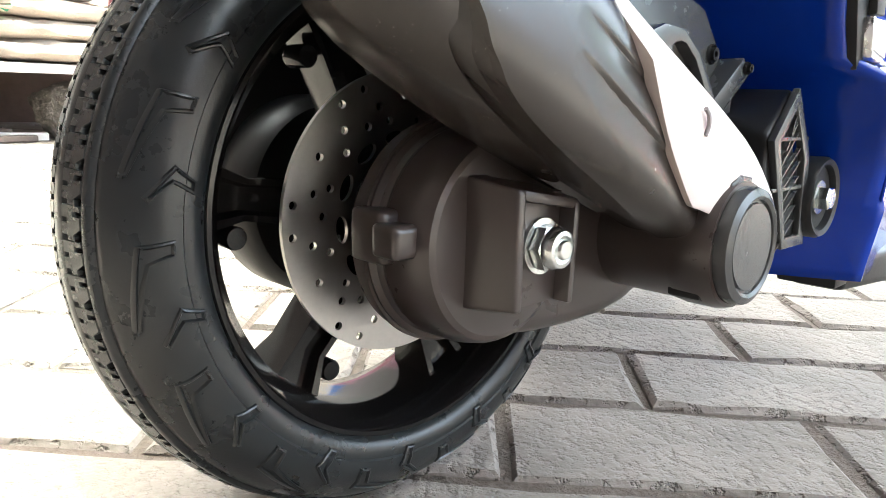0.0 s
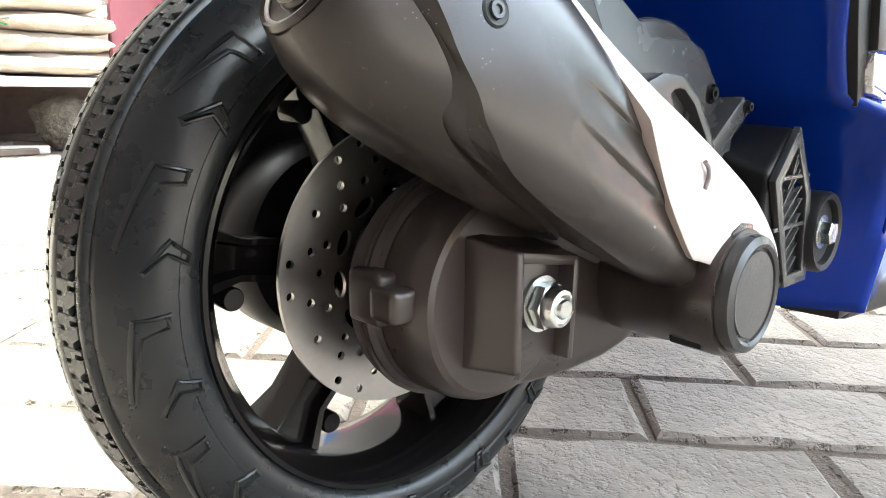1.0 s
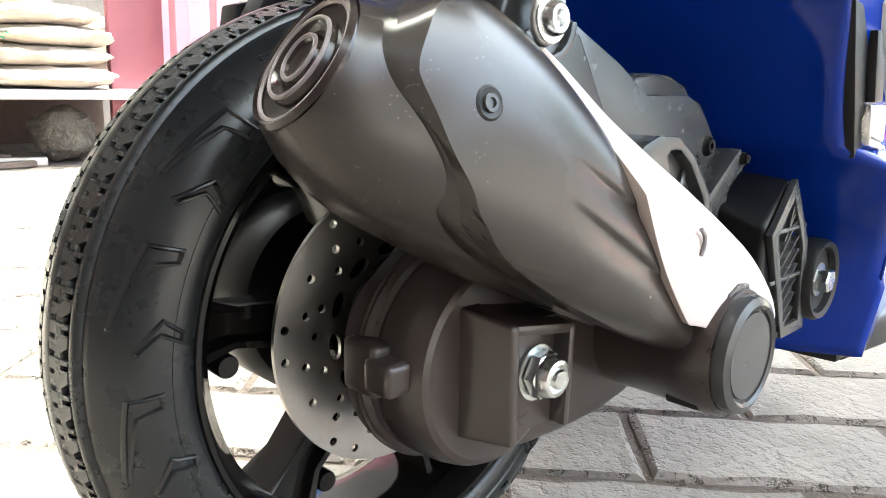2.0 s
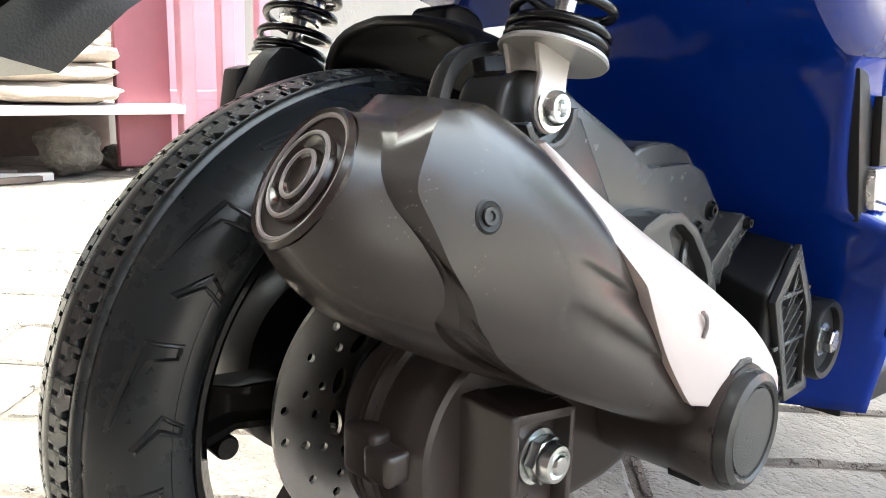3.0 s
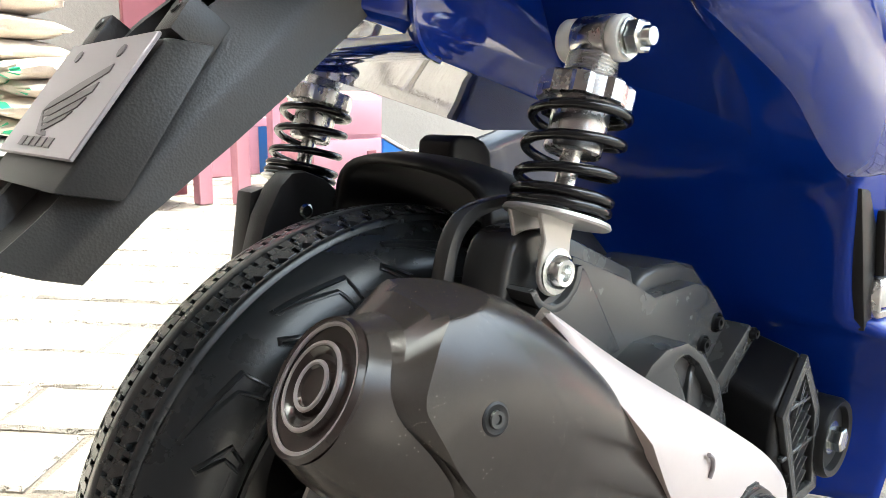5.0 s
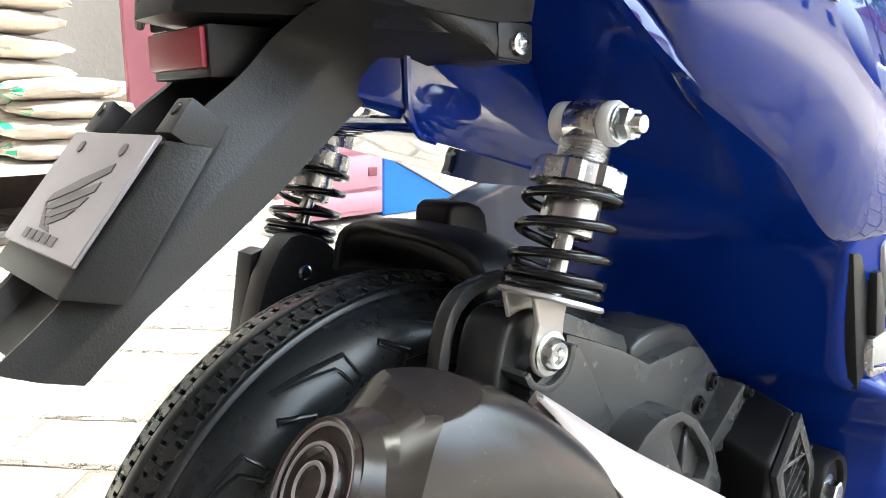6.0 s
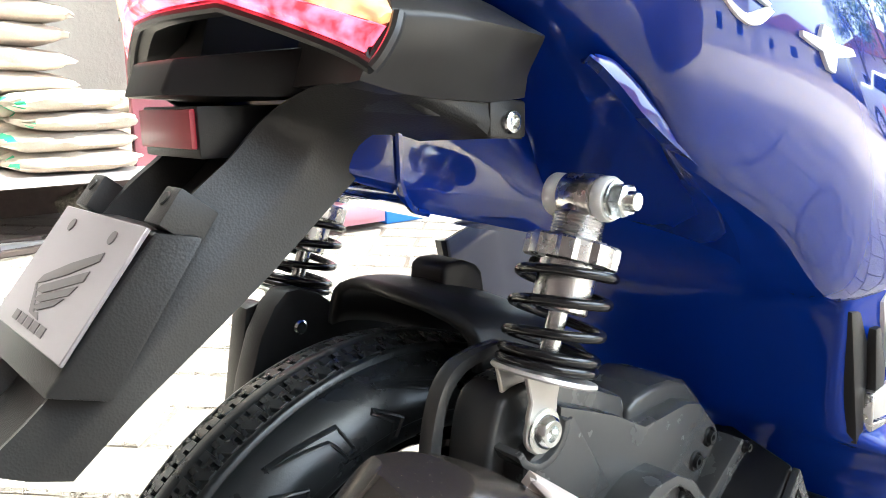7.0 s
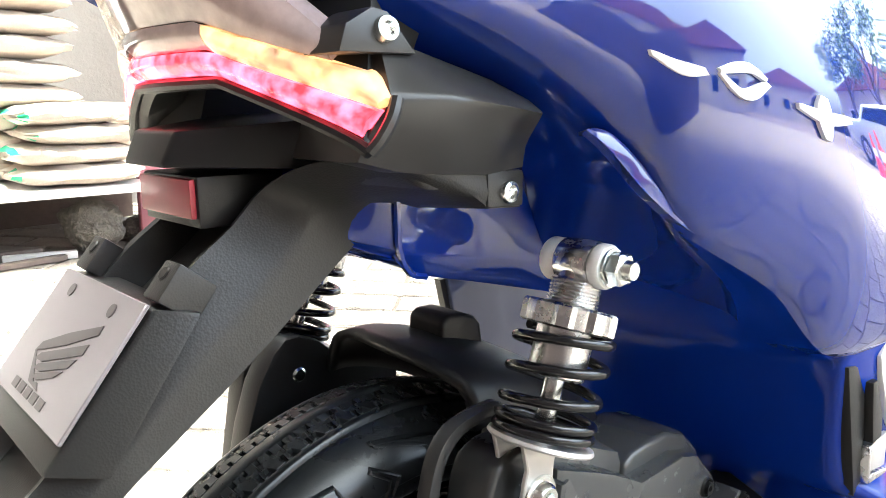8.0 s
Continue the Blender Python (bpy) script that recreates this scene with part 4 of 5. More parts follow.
# behind the ledge the fold fades into one round surface
for _ in range(16):
    soft = []
    for k, strip in enumerate(strips):
        g = min(1.0, max(0.0, (4.1 - k / 59 * 9) / 0.9))
        soft.append([p.lerp((strip[i - 1] + strip[i + 1]) * 0.5, 0.5 * g * min(1, (i - 25) / 3) * min(1, (41 - i) / 3)) if 25 < i < 41 else p for i, p in enumerate(strip)])
    strips = soft
bm = loft(strips, False, False)
# rows below the crease take the copy with weaker reflection
for i, f in enumerate(bm.faces):
    f.material_index = 1 if i % 62 < (32 if i // 62 > 24 else 25) else 0
bm.edges.index_update()
sharp = {e.index for e in bm.edges if min(e.verts[0].co.x, e.verts[1].co.x) > 0.050 and all(min((v.co - q).length for q in edge) < 1e-5 for v in e.verts)}
shell = part("side_shell", bm, BLUE, scooter, "glossy deep blue bodywork shell", smooth=80)
shell.data.materials.append(BLUE_INNER)
for e in shell.data.edges:
    e.use_edge_sharp = e.index in sharp
solidify(shell, 0.003, 1)


def decal(path, width, name):
    """A flat pale stroke on the shell through (u, v)."""
    rings = []
    pts = curve3([(u, v, 0) for u, v in path], 14)
    for i, q in enumerate(pts):
        d = (pts[min(i + 1, 13)] - pts[max(i - 1, 0)]).normalized()
        n_ = Vector((-d.y, d.x, 0))
        w = width * (0.35 + 0.65 * math.sin(math.pi * (i + 0.6) / 14.2))
        a, b = q + n_ * w * 0.5, q - n_ * w * 0.5
        rings.append([shell_point(a.x, a.y, 0.0024), shell_point(a.x, a.y, 0.0046), shell_point(b.x, b.y, 0.0046), shell_point(b.x, b.y, 0.0024)])
    part(name, loft(rings), DECAL, shell, "white script stroke")


DECAL = material("white_decal", (0.80, 0.80, 0.80), 0.35, stain=0.04)
for path, width in DECALS:
    decal(path, width, "decal_stroke")
# light ledge where the crease runs out: a pointed facet turned upwards, standing proud of the fold
upper = curve3([(0.0200, -0.1150, 0.4232), (0.0246, -0.1162, 0.4228), (0.0300, -0.1190, 0.4202), (0.0378, -0.1245, 0.4110), (0.0448, -0.1300, 0.3994), (0.0560, -0.1322, 0.3884), (0.0800, -0.1352, 0.3742)], 30)
lower = curve3([(0.0185, -0.1150, 0.4226), (0.0232, -0.1176, 0.4188), (0.0285, -0.1208, 0.4128), (0.0330, -0.1235, 0.4070), (0.0385, -0.1278, 0.3992), (0.0540, -0.1332, 0.3866), (0.0795, -0.1356, 0.3738)], 30)
trim = [[a, a.lerp(b, 0.55) + Vector((0, -0.0004, 0.0002)), b, b + Vector((0.003, 0.006, -0.001)), a + Vector((0.002, 0.006, -0.003))] for a, b in zip(upper, lower)]
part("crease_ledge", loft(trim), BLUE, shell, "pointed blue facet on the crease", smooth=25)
# left half of the bodywork, mirrored
for src, nm in ((shell, "left_shell"),):
    bm = bmesh.new()
    bm.from_mesh(src.data)
    bm.transform(Matrix.Diagonal((1, -1, 1, 1)))
    bmesh.ops.reverse_faces(bm, faces=bm.faces)
    bmesh.ops.delete(bm, geom=[v for v in bm.verts if v.co.z < 0.405 or (v.co.y < 0.062 and v.co.z < 0.5)], context="VERTS")
    solidify(part(nm, bm, BLUE, scooter), 0.003, 1)
rim_l = curve3([(0.1440, 0.099, 0.3130), (0.1640, 0.101, 0.3180), (0.192, 0.104, 0.3235), (0.220, 0.108, 0.3290), (0.330, 0.120, 0.3440), (0.460, 0.120, 0.3450)], 40)
rows = [[Vector((q.x + 0.40 * (q.z - 0.09) * f, q.y + 0.030 * math.sin(1.5 * f), q.z + (0.09 - q.z) * f)) for q in rim_l] for f in [i / 16 for i in range(17)]]
# the pale tone here is painted-in ground reflection
left_wall = solidify(part("left_wall", loft(rows, False, False), REFLECT_INNER, scooter, "inside of the far body panel, ground reflection painted pale"), 0.003)
edge_l = [row[0] for row in rows[:8]]
part("wall_edge", loft([[q + Vector((a, b, 0)) for a, b in ((-0.0045, -0.0015), (0.0015, -0.0015), (0.0015, 0.0045), (-0.0045, 0.0045))] for q in edge_l]), BLACK, left_wall, smooth=0)
# seat pan closing the top
part("seat_base", prism([(-0.10, 0.520), (-0.10, 0.56), (0.02, 0.600), (0.45, 0.625), (0.45, 0.585), (0.02, 0.560)], -0.090, 0.090, 0.01, 2), BLACK, scooter)
# blue tray under the tail: a flat side, a crease and a tucked-in lower band that drops towards the front, and a shorter tapering end piece behind a seam
def tray_ring(x, y, crease, low):
    half = [(y + 0.0030, 0.428), (y + 0.0010, crease + 0.006), (y + 0.0002, crease + 0.0010), (y, crease), (y - 0.0006, crease - 0.0012), (y - 0.0042, low + 0.0012), (y - 0.0052, low), (y - 0.0100, low + 0.0004), (0.0, low + 0.0010)]
    ring = [(x, -b, c) for b, c in half]
    return ring + [(x, b, c) for b, c in half[-2::-1]]


stations = [(0.130, 0.3390, 0.3280), (0.0636, 0.3595, 0.3456), (0.030, 0.3660, 0.3546), (-0.003, 0.3726, 0.3630), (-0.0100, 0.3740, 0.3652), (-0.0150, 0.3750, 0.3680), (-0.0185, 0.3758, 0.3718), (-0.0205, 0.3766, 0.3756)]
under = part("under_tail", loft([tray_ring(x, 0.0565, c, l_) for x, c, l_ in stations]), BLUE, scooter, "glossy blue under-seat tray", smooth=24)
part("end_piece", loft([tray_ring(x, y, c, l_) for x, y, c, l_ in ((-0.0195, 0.0550, 0.3775, 0.3725), (-0.0245, 0.0535, 0.3790, 0.3745), (-0.0325, 0.0470, 0.3815, 0.3780), (-0.0450, 0.0350, 0.3870, 0.3840))]), BLUE, under, smooth=24)
part("seam", tube(curve3([(-0.0226, -0.0585, 0.4000), (-0.0222, -0.0580, 0.3920), (-0.0214, -0.0572, 0.3800), (-0.0200, -0.0565, 0.3752), (-0.0175, -0.0555, 0.3705), (-0.0120, -0.0535, 0.3655), (-0.0030, -0.0515, 0.3628)], 26), 0.0015, 6), BLUE, under)
# black step panel with grey insert
step_panel = part("step_panel", prism([(0.1835, 0.3020), (0.2100, 0.2985), (0.2200, 0.2620), (0.2165, 0.2520), (0.2185, 0.2360), (0.2400, 0.2290), (0.2400, 0.2240), (0.2090, 0.2225)], -0.1545, -0.1400, 0.0015, 2), BLACK, scooter, "black footrest side panel")
part("panel_fin", prism([(0.2080, 0.2885), (0.2150, 0.2885), (0.2290, 0.2640), (0.2300, 0.2520), (0.2165, 0.2520)], -0.1590, -0.1500, 0.0012, 2), BLACK, step_panel)
part("silver_edge", prism([(0.2135, 0.2510), (0.2160, 0.2510), (0.2175, 0.2335), (0.2440, 0.2285), (0.2440, 0.2255), (0.2150, 0.2290)], -0.1590, -0.1500, 0.0007, 1), ALLOY, step_panel, "silver edge strip")
part("grey_insert", prism([(0.2172, 0.2505), (0.2440, 0.2505), (0.2440, 0.2300), (0.2185, 0.2345)], -0.1580, -0.1500, 0.0012, 2), BRACKET, step_panel, "pale grey insert")
part("side_trim", prism([(0.2130, 0.3020), (0.2250, 0.3150), (0.2700, 0.3000), (0.2700, 0.2520), (0.2450, 0.2520), (0.2330, 0.2660), (0.2180, 0.2900)], -0.1600, -0.1500, 0.0020, 2), NYLON, step_panel, "white plastic trim")
part("floor_bracket", box((0.276, -0.138, 0.086), (0.300, -0.100, 0.108), 0.002, 2), BLACK, scooter)
part("floor_bar", hexa([(0.298, -0.136, 0.080), (0.480, -0.150, 0.070), (0.480, -0.100, 0.070), (0.298, -0.100, 0.080)], [(0.298, -0.136, 0.104), (0.480, -0.150, 0.098), (0.480, -0.100, 0.098), (0.298, -0.100, 0.104)], 0.006, 3), BLACK, scooter)

# tail: black fender, plate holder, light
# stations from its tip to the tail: lower edge, rounded shoulder and channel lip as (x, z, half width)
FENDER = [((-0.1430, 0.2920, 0.0380), (-0.1550, 0.2955, 0.0355), (-0.1670, 0.3000, 0.0290)),
          ((-0.1230, 0.3115, 0.0430), (-0.1310, 0.3160, 0.0405), (-0.1420, 0.3220, 0.0310)),
          ((-0.0918, 0.3331, 0.0430), (-0.1000, 0.3450, 0.0420), (-0.1110, 0.3600, 0.0310)),
          ((-0.0700, 0.3490, 0.0430), (-0.0787, 0.3625, 0.0420), (-0.0935, 0.3775, 0.0310)),
          ((-0.0500, 0.3650, 0.0430), (-0.0613, 0.3785, 0.0425), (-0.0767, 0.3905, 0.0310)),
          ((-0.0330, 0.3785, 0.0430), (-0.0485, 0.3915, 0.0455), (-0.0650, 0.4040, 0.0360)),
          ((-0.0175, 0.3910, 0.0430), (-0.0375, 0.3990, 0.0560), (-0.0620, 0.4140, 0.0680)),
          ((-0.0110, 0.3930, 0.0600), (-0.0260, 0.4000, 0.0720), (-0.0460, 0.4108, 0.0868)),
          ((-0.0020, 0.3940, 0.0870), (-0.0110, 0.4000, 0.0870), (-0.0280, 0.4085, 0.0875)),
          ((0.0150, 0.3930, 0.0870), (0.0120, 0.4000, 0.0870), (-0.0045, 0.4070, 0.0875))]
PER = 5
n_st = (len(FENDER) - 1) * PER + 1
low_e = [Vector(FENDER[k // PER][0]).lerp(Vector(FENDER[min(k // PER + 1, len(FENDER) - 1)][0]), (k % PER) / PER) for k in range(n_st)]
mid_e, lip_e = (curve3([st[i] for st in FENDER], n_st) for i in (1, 2))
beam = []
for lo_, md_, up_ in zip(low_e, mid_e, lip_e):
    q = [lo_, lo_.lerp(md_, 0.30), lo_.lerp(md_, 0.62), lo_.lerp(md_, 0.84), (lo_.lerp(md_, 0.95) + md_.lerp(up_, 0.05)) * 0.5, md_.lerp(up_, 0.14), md_.lerp(up_, 0.40), md_.lerp(up_, 0.92), up_]
    half = [(p.x, p.z, p.y) for p in q]
    floor_ = up_.lerp(lo_, 0.42)
    half += [(up_.x + 0.0004, up_.z - 0.0030, up_.y - 0.0004), (floor_.x, up_.z - 0.0050, floor_.y)]
    beam.append([(x, -w, z) for x, w, z in half] + half[::-1])
fender = part("rear_fender", loft(beam), TEXTURED, scooter, "black leather-grain plastic rear fender", smooth=32)
part("plate_holder", hexa([(-0.0972, -0.0475, 0.3655), (-0.1310, -0.0470, 0.3175), (-0.1310, 0.0470, 0.3175), (-0.0972, 0.0475, 0.3655)],
                                   [(-0.1105, -0.0405, 0.3680), (-0.1485, -0.0380, 0.3210), (-0.1485, 0.0430, 0.3210), (-0.1105, 0.0430, 0.3680)], 0.0016, 2), TEXTURED, fender)
pl_top, pl_low = Vector((-0.1115, 0, 0.3690)), Vector((-0.1425, 0, 0.3300))
pw = (pl_low - pl_top).normalized()
pn = Vector((pw.z, 0, -pw.x))
if pn.x > 0:
    pn = -pn
plate = part("number_plate", hexa([pl_top + Vector((0, -0.040, 0)), pl_low + Vector((0, -0.040, 0)), pl_low + Vector((0, 0.0425, 0)), pl_top + Vector((0, 0.0425, 0))],
                                  [p + pn * 0.0016 for p in (pl_top + Vector((0, -0.040, 0)), pl_low + Vector((0, -0.040, 0)), pl_low + Vector((0, 0.0425, 0)), pl_top + Vector((0, 0.0425, 0)))], 0.0004, 1), PLATE, fender, "pale lilac plate with a grey wing emblem")


def on_plate(a, b, lift=0.0019):
    """a across to the left, b down the plate, both 0 to 1."""
    return pl_top.lerp(pl_low, b) + Vector((0, 0.0425 - 0.0825 * a, 0)) + pn * lift


def print_shape(points, name, label=""):
    bm = bmesh.new()
    lo, hi = [bm.verts.new(on_plate(a, b, 0.0014)) for a, b in points], [bm.verts.new(on_plate(a, b, 0.0020)) for a, b in points]
    bm.faces.new(lo[::-1])
    bm.faces.new(hi)
    for i in range(len(lo)):
        j = (i + 1) % len(lo)
        bm.faces.new((lo[i], lo[j], hi[j], hi[i]))
    return part(name, bm, PRINT, plate, label, smooth=0)


for feather in ([(0.268, 0.644), (0.293, 0.564), (0.512, 0.405), (0.774, 0.253), (0.780, 0.320), (0.542, 0.494), (0.346, 0.607)],
                [(0.320, 0.687), (0.352, 0.632), (0.750, 0.405), (0.748, 0.485), (0.410, 0.681)],
                [(0.371, 0.746), (0.392, 0.704), (0.724, 0.529), (0.691, 0.610), (0.449, 0.742)],
                [(0.405, 0.795), (0.433, 0.762), (0.671, 0.642), (0.616, 0.715), (0.474, 0.798)]):
    print_shape(feather, "emblem_feather")
print_shape([(0.402, 0.836), (0.268, 0.644), (0.278, 0.633), (0.453, 0.818), (0.499, 0.805), (0.548, 0.850)], "emblem_foot")
for k in range(5):
    a_ = 0.251 + 0.0929 * k
    print_shape([(a_, 0.859), (a_ + 0.0669, 0.859), (a_ + 0.0669, 0.934), (a_, 0.934)], "letter_bar")
for y in (0.0237, -0.0195):
    q = pl_top + Vector((0, y, 0)) + pw * 0.0070 + pn * 0.0014
    part("plate_hole", turned(lathe([(0.0, 0.0007), (0.0026, 0.0007), (0.0026, 0.0)], (0, 0, 0), "z", 20), q, q + pn), PRINT, plate)
up_slope = -pw
for sgn in (-1, 1):
    q = []
    for d in (-0.016, 0.0):
        q.append([pl_top + up_slope * l_ + pn * d + Vector((0, sgn * y_, 0)) for l_, y_ in ((0.0020, 0.0425), (0.0165, 0.0420), (0.0165, 0.0300), (0.0020, 0.0290))])
    part("side_rail", hexa(q[0], q[1], 0.0011, 2), TEXTURED, fender)
    # raised black disc, put in for the shade inside a slot
    c_ = pl_top + up_slope * 0.0115 + pn * 0.0002 + Vector((0, sgn * 0.0355, 0))
    part("rail_slot", turned(lathe([(0.0, 0.0006), (0.0022, 0.0006), (0.0028, 0.0)], (0, 0, 0), "z", 16), c_, c_ + pn), BLACK, fender)
refl = part("reflector_housing", box((-0.0850, -0.0225, 0.3890), (-0.0500, 0.0275, 0.4080), 0.0012, 2), BLACK, fender)
part("reflector", box((-0.0872, -0.0205, 0.3925), (-0.0840, 0.0265, 0.4070), 0.0010, 2), REFLECTOR, refl, "red rear reflector")
part("tail_fin", hexa([(-0.0955, -0.0170, 0.4115), (-0.030, -0.060, 0.4090), (-0.030, 0.0600, 0.4090), (-0.0955, 0.0190, 0.4115)],
                      [(-0.0900, -0.0190, 0.4245), (-0.030, -0.060, 0.4300), (-0.030, 0.0600, 0.4300), (-0.0900, 0.0200, 0.4245)], 0.002, 2), BLACK, fender)
# side bracket of the tail
for sgn in (-1, 1):
    rows = []
    for low_, mid_, cr_, top_ in (((-0.0610, 0.0865, 0.4140), (-0.0590, 0.0915, 0.4240), (-0.0535, 0.0955, 0.4338), (-0.0500, 0.0850, 0.4530)),
                                  ((-0.0458, 0.0875, 0.4098), (-0.0455, 0.0960, 0.4230), (-0.0430, 0.0990, 0.4343), (-0.0400, 0.0855, 0.4510)),
                                  ((-0.0330, 0.0880, 0.4080), (-0.0345, 0.0992, 0.4230), (-0.0345, 0.1012, 0.4345), (-0.0300, 0.0870, 0.4480)),
                                  ((-0.0047, 0.0885, 0.4062), (-0.0075, 0.1000, 0.4205), (-0.0130, 0.1070, 0.4312), (-0.0044, 0.0900, 0.4405)),
                                  ((0.0145, 0.0885, 0.4080), (0.0148, 0.0900, 0.4173), (0.0010, 0.1100, 0.4288), (0.0100, 0.0950, 0.4335)),
                                  ((0.0160, 0.0840, 0.4080), (0.0160, 0.0840, 0.4173), (0.0060, 0.0980, 0.4285), (0.0120, 0.0900, 0.4325))):
        l_, m_, c_, t_ = (Vector(p) for p in (low_, mid_, cr_, top_))
        row = [Vector((l_.x + 0.004, 0.040, l_.z)), l_.lerp(Vector((l_.x, 0.040, l_.z)), 0.12), l_ + (m_ - l_) * 0.06] + [l_.lerp(m_, f) for f in (0.3, 0.6, 0.9)] + [m_.lerp(c_, f) for f in (0.2, 0.5, 0.86)]
        row += [(m_.lerp(c_, 0.95) + c_.lerp(t_, 0.05)) * 0.5, c_.lerp(t_, 0.12)] + [c_.lerp(t_, f) for f in (0.4, 0.7, 1.0)] + [Vector((t_.x + 0.004, 0.040, t_.z))]
        rows.append([Vector((p.x, sgn * p.y, p.z)) for p in row])
    n_row = len(rows[0])
    fine = [[rows[k // 4][i].lerp(rows[min(k // 4 + 1, 5)][i], (k % 4) / 4) for i in range(n_row)] for k in range(21)]
    part("tail_bracket", loft(fine), SATIN, fender, "smooth satin black plastic tail side", smooth=42)
    y0, y1 = sorted((sgn * 0.0905, sgn * 0.0700))
    part("bolt_ear", prism([(-0.0690, 0.4475), (-0.0660, 0.4560), (-0.0560, 0.4615), (-0.0500, 0.4605), (-0.0385, 0.4480)], y0, y1, 0.0012, 2), SATIN, fender)
    y0, y1 = sorted((sgn * 0.0885, sgn * 0.0700))
    part("bracket_tab", prism([(-0.0040, 0.3945), (0.0155, 0.3935), (0.0155, 0.4075), (-0.0040, 0.4085)], y0, y1, 0.0015, 2), TEXTURED, fender)
    part("tab_screw", turned(lathe([(0.0, 0.0010), (0.0018, 0.0010), (0.0026, 0.0026), (0.0040, 0.0022), (0.0046, 0.0006), (0.0046, 0.0)], (0, 0, 0), "z", 20), (0.0064, sgn * 0.0885, 0.3998), (0.0064, sgn, 0.3995)), CHROME, fender)
    part("bracket_bolt", turned(lathe([(0.0, 0.0010), (0.0018, 0.0010), (0.0024, 0.0030), (0.0038, 0.0026), (0.0044, 0.0)], (0, 0, 0), "z", 20), (-0.0517, sgn * 0.0905, 0.4548), (-0.060, sgn * 0.20, 0.470)), CHROME, fender)
TAIL_RED = glow("tail_lamp_red", (1.0, 0.035, 0.065), 0.42)
TAIL_AMBER = glow("tail_lamp_amber", (1.0, 0.42, 0.16), 0.085, (0.50, 0.34, 0.28))
TAIL_CLEAR = material("clear_lamp_lens", (0.46, 0.36, 0.345), 0.12, stain=0.45, stain_size=90, coat=0.8)


def lamp_band(h0, h1, f0, f1, out, mat, name, label=""):
    """A strip of the tail light from heights h0 to h1 over its lower edge, from f0 to f1 across (1: left end)."""
    rings = []
    for k in range(25):
        f = f0 + (f1 - f0) * k / 24
        low = 0.4185 + 0.0225 * min(1, max(0, (1 - abs(f)) / 0.62)) ** 0.8
        back = -0.061 - 0.022 * (1 - abs(f) ** 1.6) - out
        ring = []
        top = min(h1, max(0.0155 + 0.095 * (0.95 - abs(f)), h0 + 0.0008))
        for i in range(7):
            h = h0 + (top - h0) * i / 6
            g = abs(f) ** 4
            ring.append((back + (1.09 * g - 0.45) * h - 0.002 * math.sin(math.pi * i / 6), 0.095 * f * (1 + (6.8 * g - 3.0) * max(h, 0)), low + h))
        ring += [(back + 0.010 + (1.09 * g - 0.45) * top, 0.093 * f * (1 + (6.8 * g - 3.0) * top), low + top), (back + 0.006, 0.092 * f, low + h0 + 0.002)]
        rings.append(ring)
    return part(name, loft(rings), mat, light, label)


rows = []
for k in range(33):
    f = (k / 32 * 2 - 1) * 0.94
    low = 0.4160 + 0.0225 * min(1, max(0, (1 - abs(f)) / 0.62)) ** 0.8
    back = -0.056 - 0.022 * (1 - abs(f) ** 1.6)
    rows.append([(back, 0.097 * f, low), (back - 0.004, 0.098 * f, low + 0.002), (back + 0.020, 0.076 * f, low + 0.085), (back + 0.060, 0.076 * f, low + 0.085), (back + 0.014, 0.086 * f, low + 0.006)])
light = part("tail_light", loft(rows), BLACK, scooter, "lit red and amber tail light with clear upper lens")
lamp_band(0.002, 0.0098, -0.97, 0.97, 0.002, TAIL_RED, "brake_lamp", "glowing red lower lens")
lamp_band(0.0102, 0.0190, -0.97, -0.42, 0.001, TAIL_AMBER, "indicator", "glowing amber indicator")
lamp_band(0.0102, 0.0190, 0.42, 0.97, 0.001, TAIL_AMBER, "indicator", "glowing amber indicator")
lamp_band(0.0102, 0.0190, -0.415, 0.415, 0.001, TAIL_CLEAR, "centre_lens", "clear pinkish lens")
lamp_band(0.0195, 0.085, -0.84, 0.84, 0.0, TAIL_CLEAR, "upper_lens", "clear pinkish upper lens")
# moulded lip round the lower edge and the ends of the lens
lip = []
for k in range(49):
    f = k / 24 - 1
    lip.append(Vector((-0.0625 - 0.022 * (1 - abs(f) ** 1.6), 0.0955 * f, 0.4178 + 0.0225 * min(1, max(0, (1 - abs(f)) / 0.62)) ** 0.8)))
for sgn in (-1, 1):
    ends = [(-0.0625, sgn * 0.0955, 0.4178), (-0.0600, sgn * 0.0975, 0.4215), (-0.0560, sgn * 0.0985, 0.4280), (-0.0530, sgn * 0.0975, 0.4340)]
    part("lens_end", tube(curve3(ends, 16), 0.0022, 8), SATIN, light)
part("lens_lip", tube(lip, 0.0021, 8), BLACK, light, "glossy black lip round the lens")


# ---- the yard behind: shelf with sacks, pink rack and cabinet, tub ----
SACK = material("woven_sack", (0.44, 0.38, 0.32), 0.75, grain=0.12, grain_size=220, stain=0.18, stain_size=9, bump=0.002, bump_size=60)
SACK_GREEN = material("green_sack_print", (0.03, 0.33, 0.16), 0.7, stain=0.3, stain_size=30)
WHITE_BOARD = material("white_painted_board", (0.62, 0.59, 0.58), 0.55, stain=0.15, stain_size=8, grain=0.05)
PLASTER = material("grey_plaster", (0.21, 0.195, 0.185), 0.85, stain=0.12, stain_size=4, grain=0.06, grain_size=60, bump=0.002, bump_size=60)
PINK = material("pink_paint", (0.50, 0.24, 0.30), 0.5, stain=0.12, stain_size=10, grain=0.04)
MAROON = material("maroon_paint", (0.20, 0.06, 0.08), 0.5, stain=0.2, stain_size=12)
